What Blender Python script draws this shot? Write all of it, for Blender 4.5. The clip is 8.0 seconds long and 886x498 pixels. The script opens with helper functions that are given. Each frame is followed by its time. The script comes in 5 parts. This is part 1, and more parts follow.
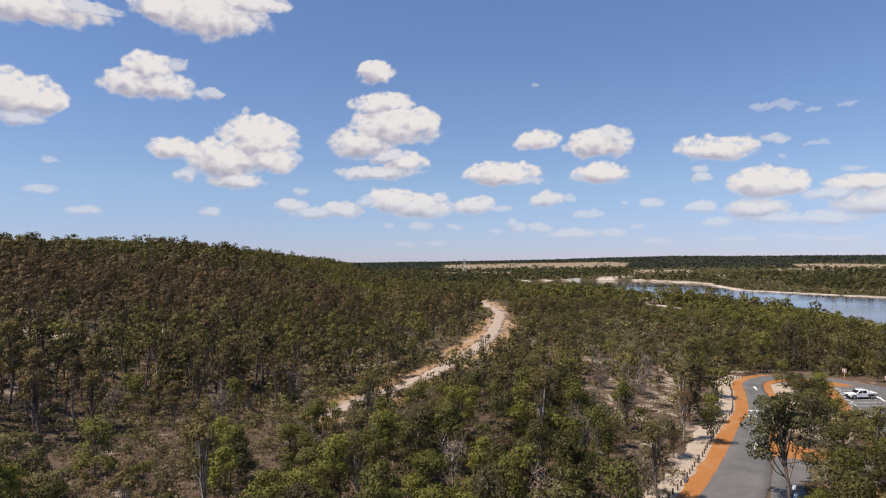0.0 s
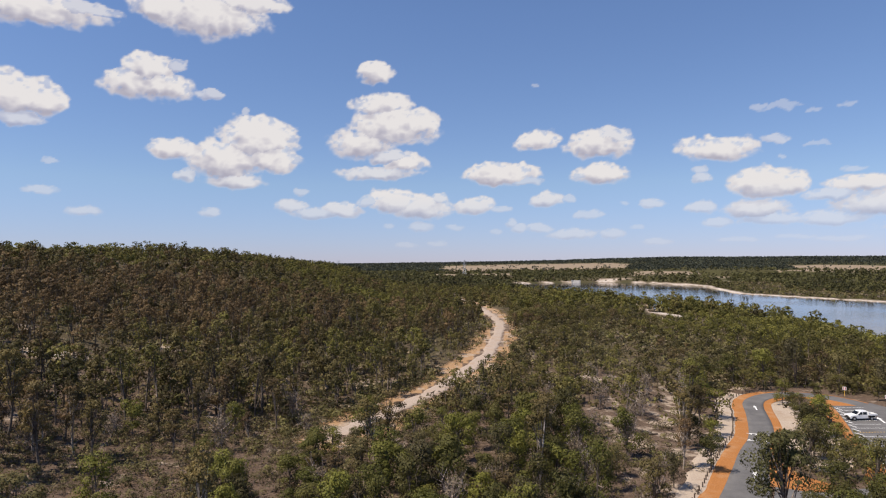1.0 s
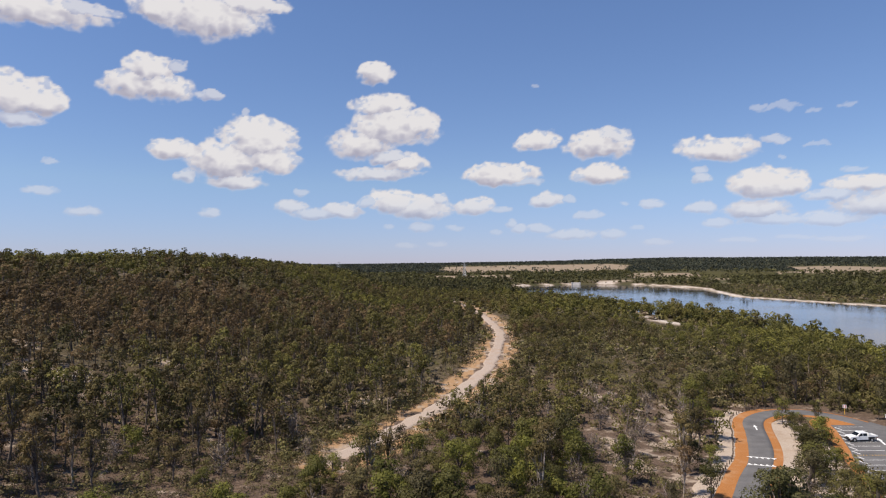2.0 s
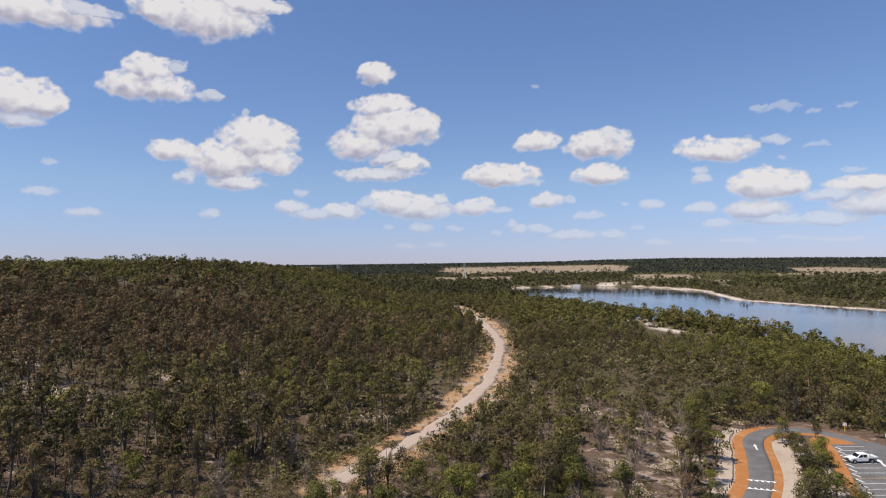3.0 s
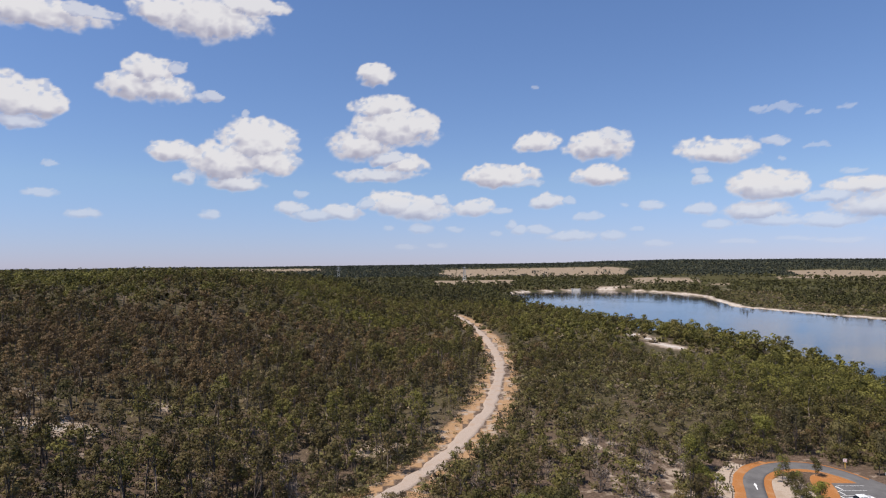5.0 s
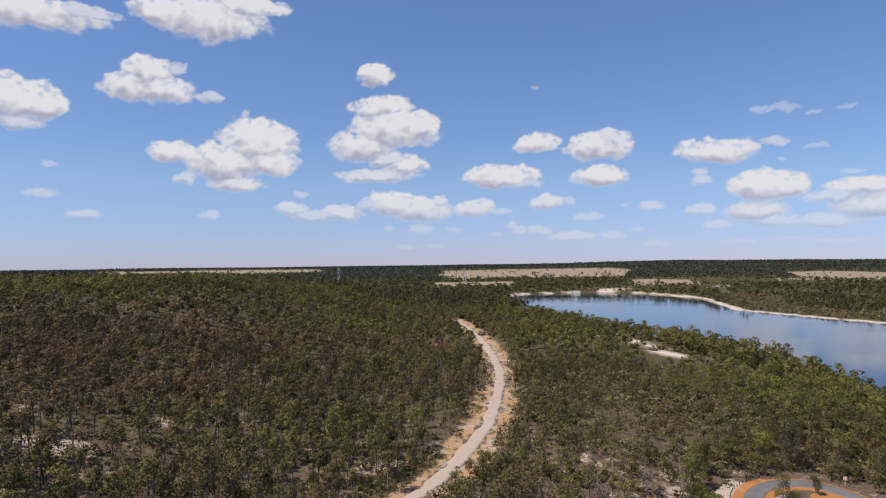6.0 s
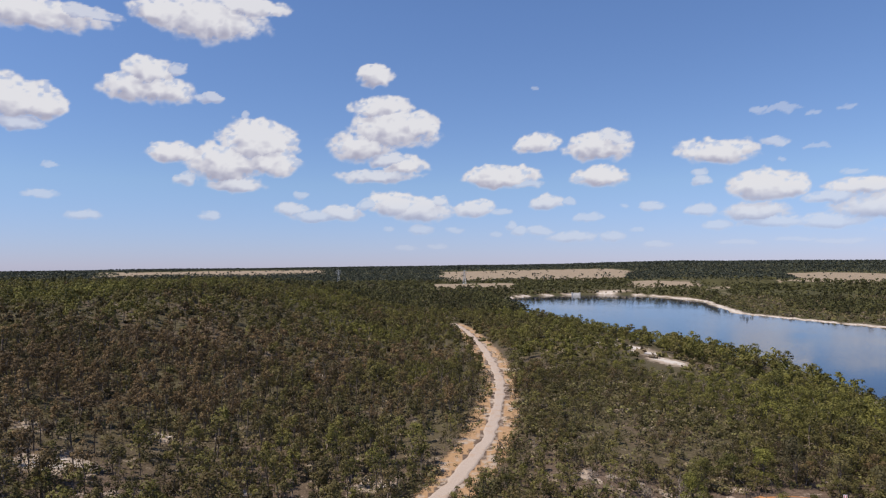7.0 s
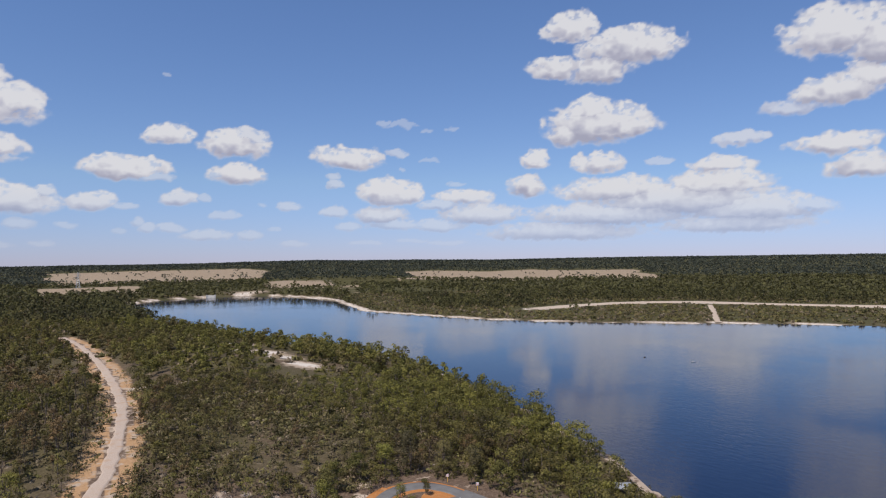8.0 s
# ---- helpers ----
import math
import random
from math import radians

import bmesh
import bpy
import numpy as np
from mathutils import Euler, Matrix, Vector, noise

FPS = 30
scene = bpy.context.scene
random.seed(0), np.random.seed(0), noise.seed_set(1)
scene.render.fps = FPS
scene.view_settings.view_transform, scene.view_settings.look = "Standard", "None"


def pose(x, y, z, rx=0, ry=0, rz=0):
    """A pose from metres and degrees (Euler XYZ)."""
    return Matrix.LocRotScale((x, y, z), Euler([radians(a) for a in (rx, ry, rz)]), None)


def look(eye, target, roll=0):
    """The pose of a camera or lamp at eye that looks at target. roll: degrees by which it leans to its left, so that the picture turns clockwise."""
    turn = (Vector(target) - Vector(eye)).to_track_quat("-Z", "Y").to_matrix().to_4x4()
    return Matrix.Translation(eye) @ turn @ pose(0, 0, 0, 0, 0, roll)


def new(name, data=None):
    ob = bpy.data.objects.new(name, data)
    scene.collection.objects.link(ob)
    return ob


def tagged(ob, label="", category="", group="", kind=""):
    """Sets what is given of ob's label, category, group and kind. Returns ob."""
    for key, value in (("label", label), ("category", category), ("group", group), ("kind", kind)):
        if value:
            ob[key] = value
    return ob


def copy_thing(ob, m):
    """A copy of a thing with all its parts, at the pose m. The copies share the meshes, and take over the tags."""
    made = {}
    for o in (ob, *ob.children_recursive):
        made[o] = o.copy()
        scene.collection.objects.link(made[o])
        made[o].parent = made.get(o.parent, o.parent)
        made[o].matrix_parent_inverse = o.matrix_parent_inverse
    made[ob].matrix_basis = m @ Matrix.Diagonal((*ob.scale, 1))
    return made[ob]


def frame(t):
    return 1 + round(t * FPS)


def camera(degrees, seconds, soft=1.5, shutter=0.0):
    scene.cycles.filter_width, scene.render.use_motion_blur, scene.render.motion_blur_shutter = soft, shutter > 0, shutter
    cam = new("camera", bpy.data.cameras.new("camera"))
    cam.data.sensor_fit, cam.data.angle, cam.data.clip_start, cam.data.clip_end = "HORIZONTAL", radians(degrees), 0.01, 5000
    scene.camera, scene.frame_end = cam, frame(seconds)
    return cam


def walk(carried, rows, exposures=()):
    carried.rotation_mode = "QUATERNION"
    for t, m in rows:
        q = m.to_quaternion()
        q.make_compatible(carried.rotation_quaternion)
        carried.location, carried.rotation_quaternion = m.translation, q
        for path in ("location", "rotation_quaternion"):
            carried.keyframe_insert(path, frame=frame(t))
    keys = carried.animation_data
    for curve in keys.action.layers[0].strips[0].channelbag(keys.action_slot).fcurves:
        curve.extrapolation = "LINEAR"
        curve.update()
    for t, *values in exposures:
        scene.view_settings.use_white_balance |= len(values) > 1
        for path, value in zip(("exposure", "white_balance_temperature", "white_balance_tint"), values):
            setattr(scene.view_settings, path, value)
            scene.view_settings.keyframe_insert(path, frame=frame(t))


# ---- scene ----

cam = camera(68.7, 8.0, soft=1.15, shutter=0.3)
RISE = 3.53                                   # metres a second, straight up
TURNING = [(0.0, 0.0), (1.5, 0.0), (3.0, 0.0), (4.5, 0.0), (6.0, 0.0), (7.0, 0.0), (7.2, -0.02), (7.3, -0.45),
           (7.4, -2.95), (7.5, -8.25), (7.6, -13.7), (7.7, -19.8), (7.8, -25.7), (7.9, -30.2), (7.967, -31.2), (8.0, -31.27)]
walk(cam, [(t, pose(0.027 * t, -0.033 * t, 21.0 + RISE * t, 91.365 + 0.01 * yaw, 0.2 + 0.017 * t - 0.004 * yaw, yaw)) for t, yaw in TURNING],
     exposures=[(0.0, 0.20, 6800, 12), (1.5, 0.17, 6660, 12), (3.0, 0.15, 6550, 12), (4.5, 0.15, 6470, 12), (6.0, 0.14, 6380, 12), (7.2, 0.13, 6320, 12), (7.6, 0.07, 6290, 12), (8.0, 0.02, 6280, 12)])

# ---- light ----
SUN_AZ, SUN_EL = -112.0, 58.0                  # degrees from +y towards +x, and above the horizon
world = bpy.data.worlds.new("sky")
scene.world = world
world.use_nodes = True
wn, wl = world.node_tree.nodes, world.node_tree.links
sky = wn.new("ShaderNodeTexSky")
sky.sky_type = "NISHITA"
sky.sun_disc = False
sky.sun_elevation, sky.sun_rotation = radians(SUN_EL), radians(SUN_AZ)
sky.altitude, sky.air_density, sky.dust_density, sky.ozone_density = 200, 1.0, 0.0, 3.0
tint = wn.new("ShaderNodeMix")
tint.data_type, tint.blend_type = "RGBA", "MULTIPLY"
tint.inputs[0].default_value = 1.0
up = wn.new("ShaderNodeSeparateXYZ")
hue = wn.new("ShaderNodeValToRGB")          # clear dry air: blue right down to the horizon
hue.color_ramp.elements.new(0.5)
for e, (p, c) in zip(hue.color_ramp.elements, [(0.0, (0.61, 0.675, 1.17)), (0.12, (0.93, 0.98, 1.16)), (0.36, (1.02, 1.11, 1.31))]):
    e.position, e.color = p, (*c, 1)
wl.new(wn.new("ShaderNodeTexCoord").outputs["Generated"], up.inputs[0])
wl.new(up.outputs["Z"], hue.inputs["Fac"])
wl.new(hue.outputs["Color"], tint.inputs[7])
wl.new(sky.outputs["Color"], tint.inputs[6])
wl.new(tint.outputs[2], wn["Background"].inputs["Color"])
wn["Background"].inputs["Strength"].default_value = 0.087

sun = new("sun", bpy.data.lights.new("sun", "SUN"))
sun.data.energy, sun.data.angle, sun.data.color = 5.0, radians(0.53), (1.0, 0.92, 0.80)
az, el = radians(SUN_AZ), radians(SUN_EL)
sun.matrix_world = look((0, 0, 300), Vector((0, 0, 300)) - Vector((math.sin(az) * math.cos(el), math.cos(az) * math.cos(el), math.sin(el))))

# ---- materials ----
def material(name, rough=0.9, spec=0.25):
    m = bpy.data.materials.new(name)
    m.use_nodes = True
    b = m.node_tree.nodes["Principled BSDF"]
    b.inputs["Roughness"].default_value = rough
    b.inputs["Specular IOR Level"].default_value = spec
    return m, m.node_tree.nodes, m.node_tree.links, b


def coords(n, kind="Object"):
    return n.new("ShaderNodeTexCoord").outputs[kind]


def noise_node(n, l, vec, scale, detail=4.0, rough=0.55):
    t = n.new("ShaderNodeTexNoise")
    t.inputs["Scale"].default_value, t.inputs["Detail"].default_value, t.inputs["Roughness"].default_value = scale, detail, rough
    l.new(vec, t.inputs["Vector"])
    return t.outputs["Fac"]


def ramp(n, l, fac, stops):
    r = n.new("ShaderNodeValToRGB")
    while len(r.color_ramp.elements) < len(stops):
        r.color_ramp.elements.new(0.5)
    for e, (p, c) in zip(r.color_ramp.elements, stops):
        e.position, e.color = p, (*c, 1)
    l.new(fac, r.inputs["Fac"])
    return r.outputs["Color"]


def mixed(n, l, fac, a, b, mode="MIX"):
    x = n.new("ShaderNodeMix")
    x.data_type, x.blend_type = "RGBA", mode
    for value, slot in ((fac, 0), (a, 6), (b, 7)):
        if isinstance(value, (int, float)):
            x.inputs[slot].default_value = value
        elif isinstance(value, tuple):
            x.inputs[slot].default_value = (*value, 1)
        else:
            l.new(value, x.inputs[slot])
    return x.outputs[2]


def sums(n, l, op, a, b, clamp=False):
    x = n.new("ShaderNodeMath")
    x.operation, x.use_clamp = op, clamp
    for value, slot in ((a, 0), (b, 1)):
        if isinstance(value, (int, float)):
            x.inputs[slot].default_value = value
        else:
            l.new(value, x.inputs[slot])
    return x.outputs[0]


def attr(n, name):
    a = n.new("ShaderNodeAttribute")
    a.attribute_name = name
    return a.outputs["Fac"]


def bumped(n, l, b, height, strength, distance):
    x = n.new("ShaderNodeBump")
    x.inputs["Strength"].default_value, x.inputs["Distance"].default_value = strength, distance
    l.new(height, x.inputs["Height"])
    l.new(x.outputs["Normal"], b.inputs["Normal"])


def plain(name, colour, rough=0.7, spread=0.15, scale=3.0, metal=0.0, spec=0.3):
    m, n, l, b = material(name, rough, spec)
    f = noise_node(n, l, coords(n), scale, 5)
    dark = tuple(c * (1 - spread) for c in colour)
    light = tuple(min(1, c * (1 + spread)) for c in colour)
    l.new(ramp(n, l, f, [(0.3, dark), (0.7, light)]), b.inputs["Base Color"])
    b.inputs["Metallic"].default_value = metal
    return m


def ground_material():
    m, n, l, b = material("forest_floor", 0.95, 0.1)
    p = coords(n)
    big, mid, fine = noise_node(n, l, p, 0.045, 4), noise_node(n, l, p, 0.28, 6, 0.62), noise_node(n, l, p, 1.7, 8, 0.82)
    litter = ramp(n, l, fine, [(0.3, (0.045, 0.031, 0.022)), (0.52, (0.130, 0.090, 0.065)), (0.72, (0.26, 0.195, 0.15))])
    sand = ramp(n, l, fine, [(0.25, (0.27, 0.205, 0.15)), (0.6, (0.42, 0.335, 0.26)), (0.85, (0.55, 0.46, 0.38))])
    ochre = ramp(n, l, fine, [(0.25, (0.27, 0.152, 0.074)), (0.75, (0.46, 0.30, 0.168))])
    straw = ramp(n, l, mid, [(0.3, (0.17, 0.125, 0.080)), (0.5, (0.26, 0.200, 0.138)), (0.7, (0.34, 0.268, 0.190))])
    scrub = ramp(n, l, fine, [(0.3, (0.036, 0.033, 0.016)), (0.55, (0.072, 0.066, 0.028)), (0.75, (0.112, 0.096, 0.046))])
    mask = sums(n, l, "ADD", attr(n, "bare"), sums(n, l, "MULTIPLY", sums(n, l, "SUBTRACT", mid, 0.5), 1.9))
    mask = ramp(n, l, mask, [(0.38, (0, 0, 0)), (0.56, (1, 1, 1))])
    col = mixed(n, l, mask, litter, sand)
    om = ramp(n, l, sums(n, l, "ADD", attr(n, "ochre"), sums(n, l, "MULTIPLY", sums(n, l, "SUBTRACT", big, 0.5), 0.9)), [(0.4, (0, 0, 0)), (0.62, (1, 1, 1))])
    col = mixed(n, l, om, col, mixed(n, l, mask, ochre, sand))
    col = mixed(n, l, attr(n, "wood"), col, scrub)
    white = ramp(n, l, sums(n, l, "ADD", attr(n, "bare"), sums(n, l, "MULTIPLY", sums(n, l, "SUBTRACT", mid, 0.5), 2.2)), [(0.9, (0, 0, 0)), (1.1, (1, 1, 1))])
    white.node.color_ramp.elements[0].position, white.node.color_ramp.elements[1].position = 0.86, 0.98
    col = mixed(n, l, white, col, ramp(n, l, fine, [(0.3, (0.42, 0.36, 0.30)), (0.7, (0.66, 0.60, 0.53))]))
    sm = ramp(n, l, sums(n, l, "ADD", attr(n, "straw"), sums(n, l, "MULTIPLY", sums(n, l, "SUBTRACT", big, 0.5), 0.6)), [(0.45, (0, 0, 0)), (0.55, (1, 1, 1))])
    col = mixed(n, l, sm, col, straw)
    l.new(col, b.inputs["Base Color"])
    bumped(n, l, b, fine, 0.7, 0.25)
    return m


def leaf_material(name, dark, light, dry, single):
    """Leaves: each tree takes its own place between the two greens, with some dry ones."""
    m, n, l, b = material(name, 0.6, 0.14)
    geo = n.new("ShaderNodeNewGeometry").outputs["Random Per Island"]
    if single:
        tint = n.new("ShaderNodeObjectInfo").outputs["Random"]
        shade = sums(n, l, "FRACT", sums(n, l, "MULTIPLY", tint, 9.7), 0.0)
    else:
        tint, shade = attr(n, "tint"), attr(n, "shade")
    col = ramp(n, l, tint, [(0.0, dry), (0.22, dark), (0.6, tuple((a + c) / 2 for a, c in zip(dark, light))), (1.0, light)])
    col = mixed(n, l, 1.0, col, ramp(n, l, geo, [(0.0, (0.83, 0.83, 0.82)), (1.0, (1.18, 1.18, 1.15))]), "MULTIPLY")
    grain = noise_node(n, l, coords(n), 3.6, 3, 0.6)
    col = mixed(n, l, 1.0, col, ramp(n, l, grain, [(0.36, (0.72, 0.72, 0.74)), (0.52, (1.0, 1.0, 1.0)), (0.66, (1.25, 1.25, 1.2))]), "MULTIPLY")
    col = mixed(n, l, 1.0, col, ramp(n, l, shade, [(0.0, (0.52, 0.54, 0.58)), (0.45, (0.97, 0.97, 0.97)), (1.0, (1.32, 1.31, 1.22))]), "MULTIPLY")
    l.new(col, b.inputs["Base Color"])
    t = n.new("ShaderNodeBsdfTranslucent")
    l.new(col, t.inputs["Color"])
    mix = n.new("ShaderNodeMixShader")
    mix.inputs[0].default_value = 0.22
    l.new(b.outputs[0], mix.inputs[1])
    l.new(t.outputs[0], mix.inputs[2])
    l.new(mix.outputs[0], n["Material Output"].inputs["Surface"])
    return m


def bark_material(name, low, high):
    m, n, l, b = material(name, 0.9, 0.15)
    f = noise_node(n, l, coords(n), 2.2, 6, 0.65)
    col = ramp(n, l, f, [(0.35, low), (0.65, high)])
    each = n.new("ShaderNodeNewGeometry").outputs["Random Per Island"]
    col = mixed(n, l, 1.0, col, ramp(n, l, each, [(0.0, (0.65, 0.62, 0.6)), (0.7, (1.1, 1.1, 1.1)), (1.0, (2.6, 2.5, 2.4))]), "MULTIPLY")
    l.new(col, b.inputs["Base Color"])
    bumped(n, l, b, f, 0.5, 0.05)
    return m


def water_material():
    m, n, l, b = material("lake_water", 0.05, 0.5)
    p = coords(n)
    b.inputs["Base Color"].default_value = (0.003, 0.010, 0.036, 1)
    b.inputs["IOR"].default_value = 1.333
    mp = n.new("ShaderNodeMapping")
    mp.inputs["Scale"].default_value = (1.0, 0.45, 1.0)
    mp.inputs["Rotation"].default_value = (0, 0, radians(35))
    l.new(p, mp.inputs["Vector"])
    wave = noise_node(n, l, mp.outputs[0], 0.55, 5, 0.6)
    calm = noise_node(n, l, p, 0.012, 3)
    h = sums(n, l, "MULTIPLY", wave, ramp(n, l, calm, [(0.35, (0.25, 0.25, 0.25)), (0.62, (1, 1, 1))]))
    bumped(n, l, b, h, 0.15, 0.5)
    return m


def asphalt_material():
    m, n, l, b = material("asphalt", 0.85, 0.3)
    p = coords(n)
    f, g = noise_node(n, l, p, 18, 5, 0.7), noise_node(n, l, p, 0.35, 5, 0.6)
    col = ramp(n, l, g, [(0.3, (0.105, 0.100, 0.098)), (0.7, (0.165, 0.158, 0.152))])
    col = mixed(n, l, 1.0, col, ramp(n, l, f, [(0.3, (0.8, 0.8, 0.8)), (0.7, (1.15, 1.15, 1.15))]), "MULTIPLY")
    l.new(col, b.inputs["Base Color"])
    bumped(n, l, b, f, 0.3, 0.02)
    return m


def gravel_material(name, low, high, pale, amount=0.5):
    m, n, l, b = material(name, 0.95, 0.1)
    p = coords(n)
    f, g = noise_node(n, l, p, 4.5, 6, 0.7), noise_node(n, l, p, 0.30, 5, 0.6)
    col = ramp(n, l, f, [(0.3, low), (0.7, high)])
    col = mixed(n, l, ramp(n, l, g, [(amount, (0, 0, 0)), (amount + 0.2, (0.7, 0.7, 0.7))]), col, pale)
    l.new(col, b.inputs["Base Color"])
    bumped(n, l, b, f, 0.6, 0.06)
    return m


M_GROUND = ground_material()
M_WATER = water_material()
M_ASPHALT = asphalt_material()
M_ORANGE = gravel_material("orange_gravel", (0.27, 0.108, 0.034), (0.44, 0.195, 0.068), (0.43, 0.26, 0.145), 0.52)
M_SAND = gravel_material("pale_sand", (0.32, 0.25, 0.19), (0.50, 0.415, 0.335), (0.30, 0.21, 0.14), 0.54)
M_TRACK = gravel_material("track_gravel", (0.31, 0.245, 0.195), (0.46, 0.375, 0.31), (0.36, 0.235, 0.145), 0.52)
M_PAINT = plain("road_paint", (0.78, 0.77, 0.74), 0.7, 0.12, 6)
M_YELLOW = plain("yellow_paint", (0.70, 0.42, 0.06), 0.7, 0.15, 6)
M_WOODPOST = plain("weathered_wood", (0.105, 0.080, 0.062), 0.9, 0.35, 7)
GREEN = dict(dark=(0.096, 0.086, 0.031), light=(0.164, 0.163, 0.035), dry=(0.150, 0.124, 0.060))
OLIVE = dict(dark=(0.116, 0.084, 0.042), light=(0.158, 0.124, 0.048), dry=(0.180, 0.112, 0.062))
M_LEAF_A = leaf_material("fresh_leaves", single=True, **GREEN)
M_LEAF_B = leaf_material("dull_olive_leaves", single=True, **OLIVE)
M_LEAF_MASS = leaf_material("woodland_leaves", (0.096, 0.075, 0.033), (0.140, 0.130, 0.034), (0.142, 0.095, 0.049), False)
M_LEAF_DARK = leaf_material("dark_leaves", (0.078, 0.074, 0.034), (0.112, 0.106, 0.040), (0.090, 0.078, 0.040), True)
M_SHRUB = leaf_material("shrub_leaves", (0.136, 0.108, 0.056), (0.152, 0.139, 0.052), (0.240, 0.188, 0.136), False)
M_LEAF_BANK = leaf_material("far_bank_leaves", (0.066, 0.060, 0.028), (0.090, 0.085, 0.033), (0.092, 0.070, 0.041), False)
# aerial haze put into the base colour: greyer and bluer than the nearer leaves
M_LEAF_FAR = leaf_material("hazed_distant_forest", (0.044, 0.049, 0.040), (0.056, 0.062, 0.045), (0.050, 0.051, 0.043), False)
M_TWIG = bark_material("dead_twigs", (0.16, 0.13, 0.115), (0.34, 0.29, 0.26))
M_BARK = bark_material("grey_bark", (0.065, 0.052, 0.043), (0.20, 0.165, 0.138))
M_BARK_PALE = bark_material("pale_bark", (0.20, 0.165, 0.135), (0.45, 0.39, 0.33))

# ---- building helpers ----
def np_mesh(name, verts, faces, mats=(), slots=None, smooth=False, normals=None, **points):
    """A mesh from arrays; faces: one array of tris or quads, or a list of both."""
    faces = [f for f in (faces if isinstance(faces, list) else [faces]) if len(f)]
    me = bpy.data.meshes.new(name)
    verts = np.asarray(verts, np.float32)
    me.vertices.add(len(verts))
    me.vertices.foreach_set("co", verts.ravel())
    loops = np.concatenate([np.asarray(f, np.int32).ravel() for f in faces])
    total = np.concatenate([np.full(len(f), np.shape(f)[1], np.int32) for f in faces])
    me.loops.add(len(loops))
    me.loops.foreach_set("vertex_index", loops)
    me.polygons.add(len(total))
    me.polygons.foreach_set("loop_start", np.concatenate([[0], np.cumsum(total)[:-1]]).astype(np.int32))
    me.polygons.foreach_set("loop_total", total)
    for m in mats:
        me.materials.append(m)
    if slots is not None:
        me.polygons.foreach_set("material_index", np.asarray(slots, np.int32))
    if smooth or normals is not None:
        me.polygons.foreach_set("use_smooth", np.ones(len(total), bool))
    if normals is not None:                   # leaves take the soft shading of the clump they grow on
        me.attributes.new("custom_normal", "FLOAT_VECTOR", "POINT").data.foreach_set("vector", np.asarray(normals, np.float32).ravel())
    for key, values in points.items():
        a = me.attributes.new(key, "FLOAT", "POINT")
        a.data.foreach_set("value", np.asarray(values, np.float32))
    me.update(calc_edges=True)
    return me


def part(name, bm, mat, parent=None, label=""):
    me = bpy.data.meshes.new(name)
    bm.to_mesh(me)
    bm.free()
    me.materials.append(mat)
    ob = new(name, me)
    ob.parent = parent
    return tagged(ob, label)


def box(bm, x0, y0, z0, x1, y1, z1, bevel=0.0):
    made = bmesh.ops.create_cube(bm, size=1, matrix=Matrix.Translation(((x0 + x1) / 2, (y0 + y1) / 2, (z0 + z1) / 2)) @ Matrix.Diagonal((x1 - x0, y1 - y0, z1 - z0, 1)))
    if bevel:
        edges = {e for v in made["verts"] for e in v.link_edges}
        bmesh.ops.bevel(bm, geom=list(edges), offset=bevel, segments=2, affect="EDGES")
    return bm


def rod(bm, a, b, r0, r1=None, sides=8):
    a, b = Vector(a), Vector(b)
    turn = (b - a).to_track_quat("Z", "Y").to_matrix().to_4x4()
    bmesh.ops.create_cone(bm, cap_ends=True, segments=sides, radius1=r0, radius2=r0 if r1 is None else r1, depth=(b - a).length, matrix=Matrix.Translation((a + b) / 2) @ turn)
    return bm


def step(v, a, b):
    t = np.clip((v - a) / (b - a), 0, 1)
    return t * t * (3 - 2 * t)


def lattice(x, y, seed):
    """Smooth value noise, 0 to 1, one unit a cell."""
    table = np.random.RandomState(seed).rand(256, 256)
    i, j = np.floor(x).astype(int), np.floor(y).astype(int)
    u, v = x - i, y - j
    u, v = u * u * u * (u * (6 * u - 15) + 10), v * v * v * (v * (6 * v - 15) + 10)
    i, j, i1, j1 = i % 256, j % 256, (i + 1) % 256, (j + 1) % 256
    return (table[i, j] * (1 - u) + table[i1, j] * u) * (1 - v) + (table[i, j1] * (1 - u) + table[i1, j1] * u) * v


def fbm(x, y, seed, octaves=4, gain=0.5):
    out, amp, total = 0, 1.0, 0.0
    for k in range(octaves):
        out, total = out + amp * lattice(x * 2 ** k + 13.7 * k, y * 2 ** k + 7.3 * k, seed + k), total + amp
        amp *= gain
    return out / total


# ---- the plan ----
ROAD_Z, WATER_Z = -1.6, -7.1
LAKE = [(118, 80), (124, 100), (132, 122), (138, 140), (148, 166), (155, 195), (160, 229), (172, 290), (170, 330), (155, 396), (131, 467),
        (106, 576), (92, 700), (90, 821), (94, 930), (106, 995), (137, 1052), (213, 1085), (275, 1098), (318, 1060), (345, 980),
        (352, 880), (318, 735), (305, 680), (330, 580), (358, 500), (398, 444), (432, 406), (497, 356), (545, 310), (590, 250),
        (680, 140), (820, -60), (900, -300), (500, -420), (180, -300), (110, -120), (100, 0)]
TRACK = [(-16, 98), (-9, 112), (-3.7, 122.2), (0.6, 130.6), (3.7, 139.5), (8.8, 154.2), (12.1, 166.9), (15.6, 188.6), (19.5, 217), (21.8, 262), (22.4, 320), (21.4, 381), (16.5, 470), (8, 520)]
FAR_TRACK = [(455, 560), (520, 562), (588, 556), (640, 532), (674, 501), (713, 421), (764, 347), (850, 240), (960, 110)]
FAR_PATH = [(646, 476), (618, 453), (567, 413), (520, 376), (500, 360)]
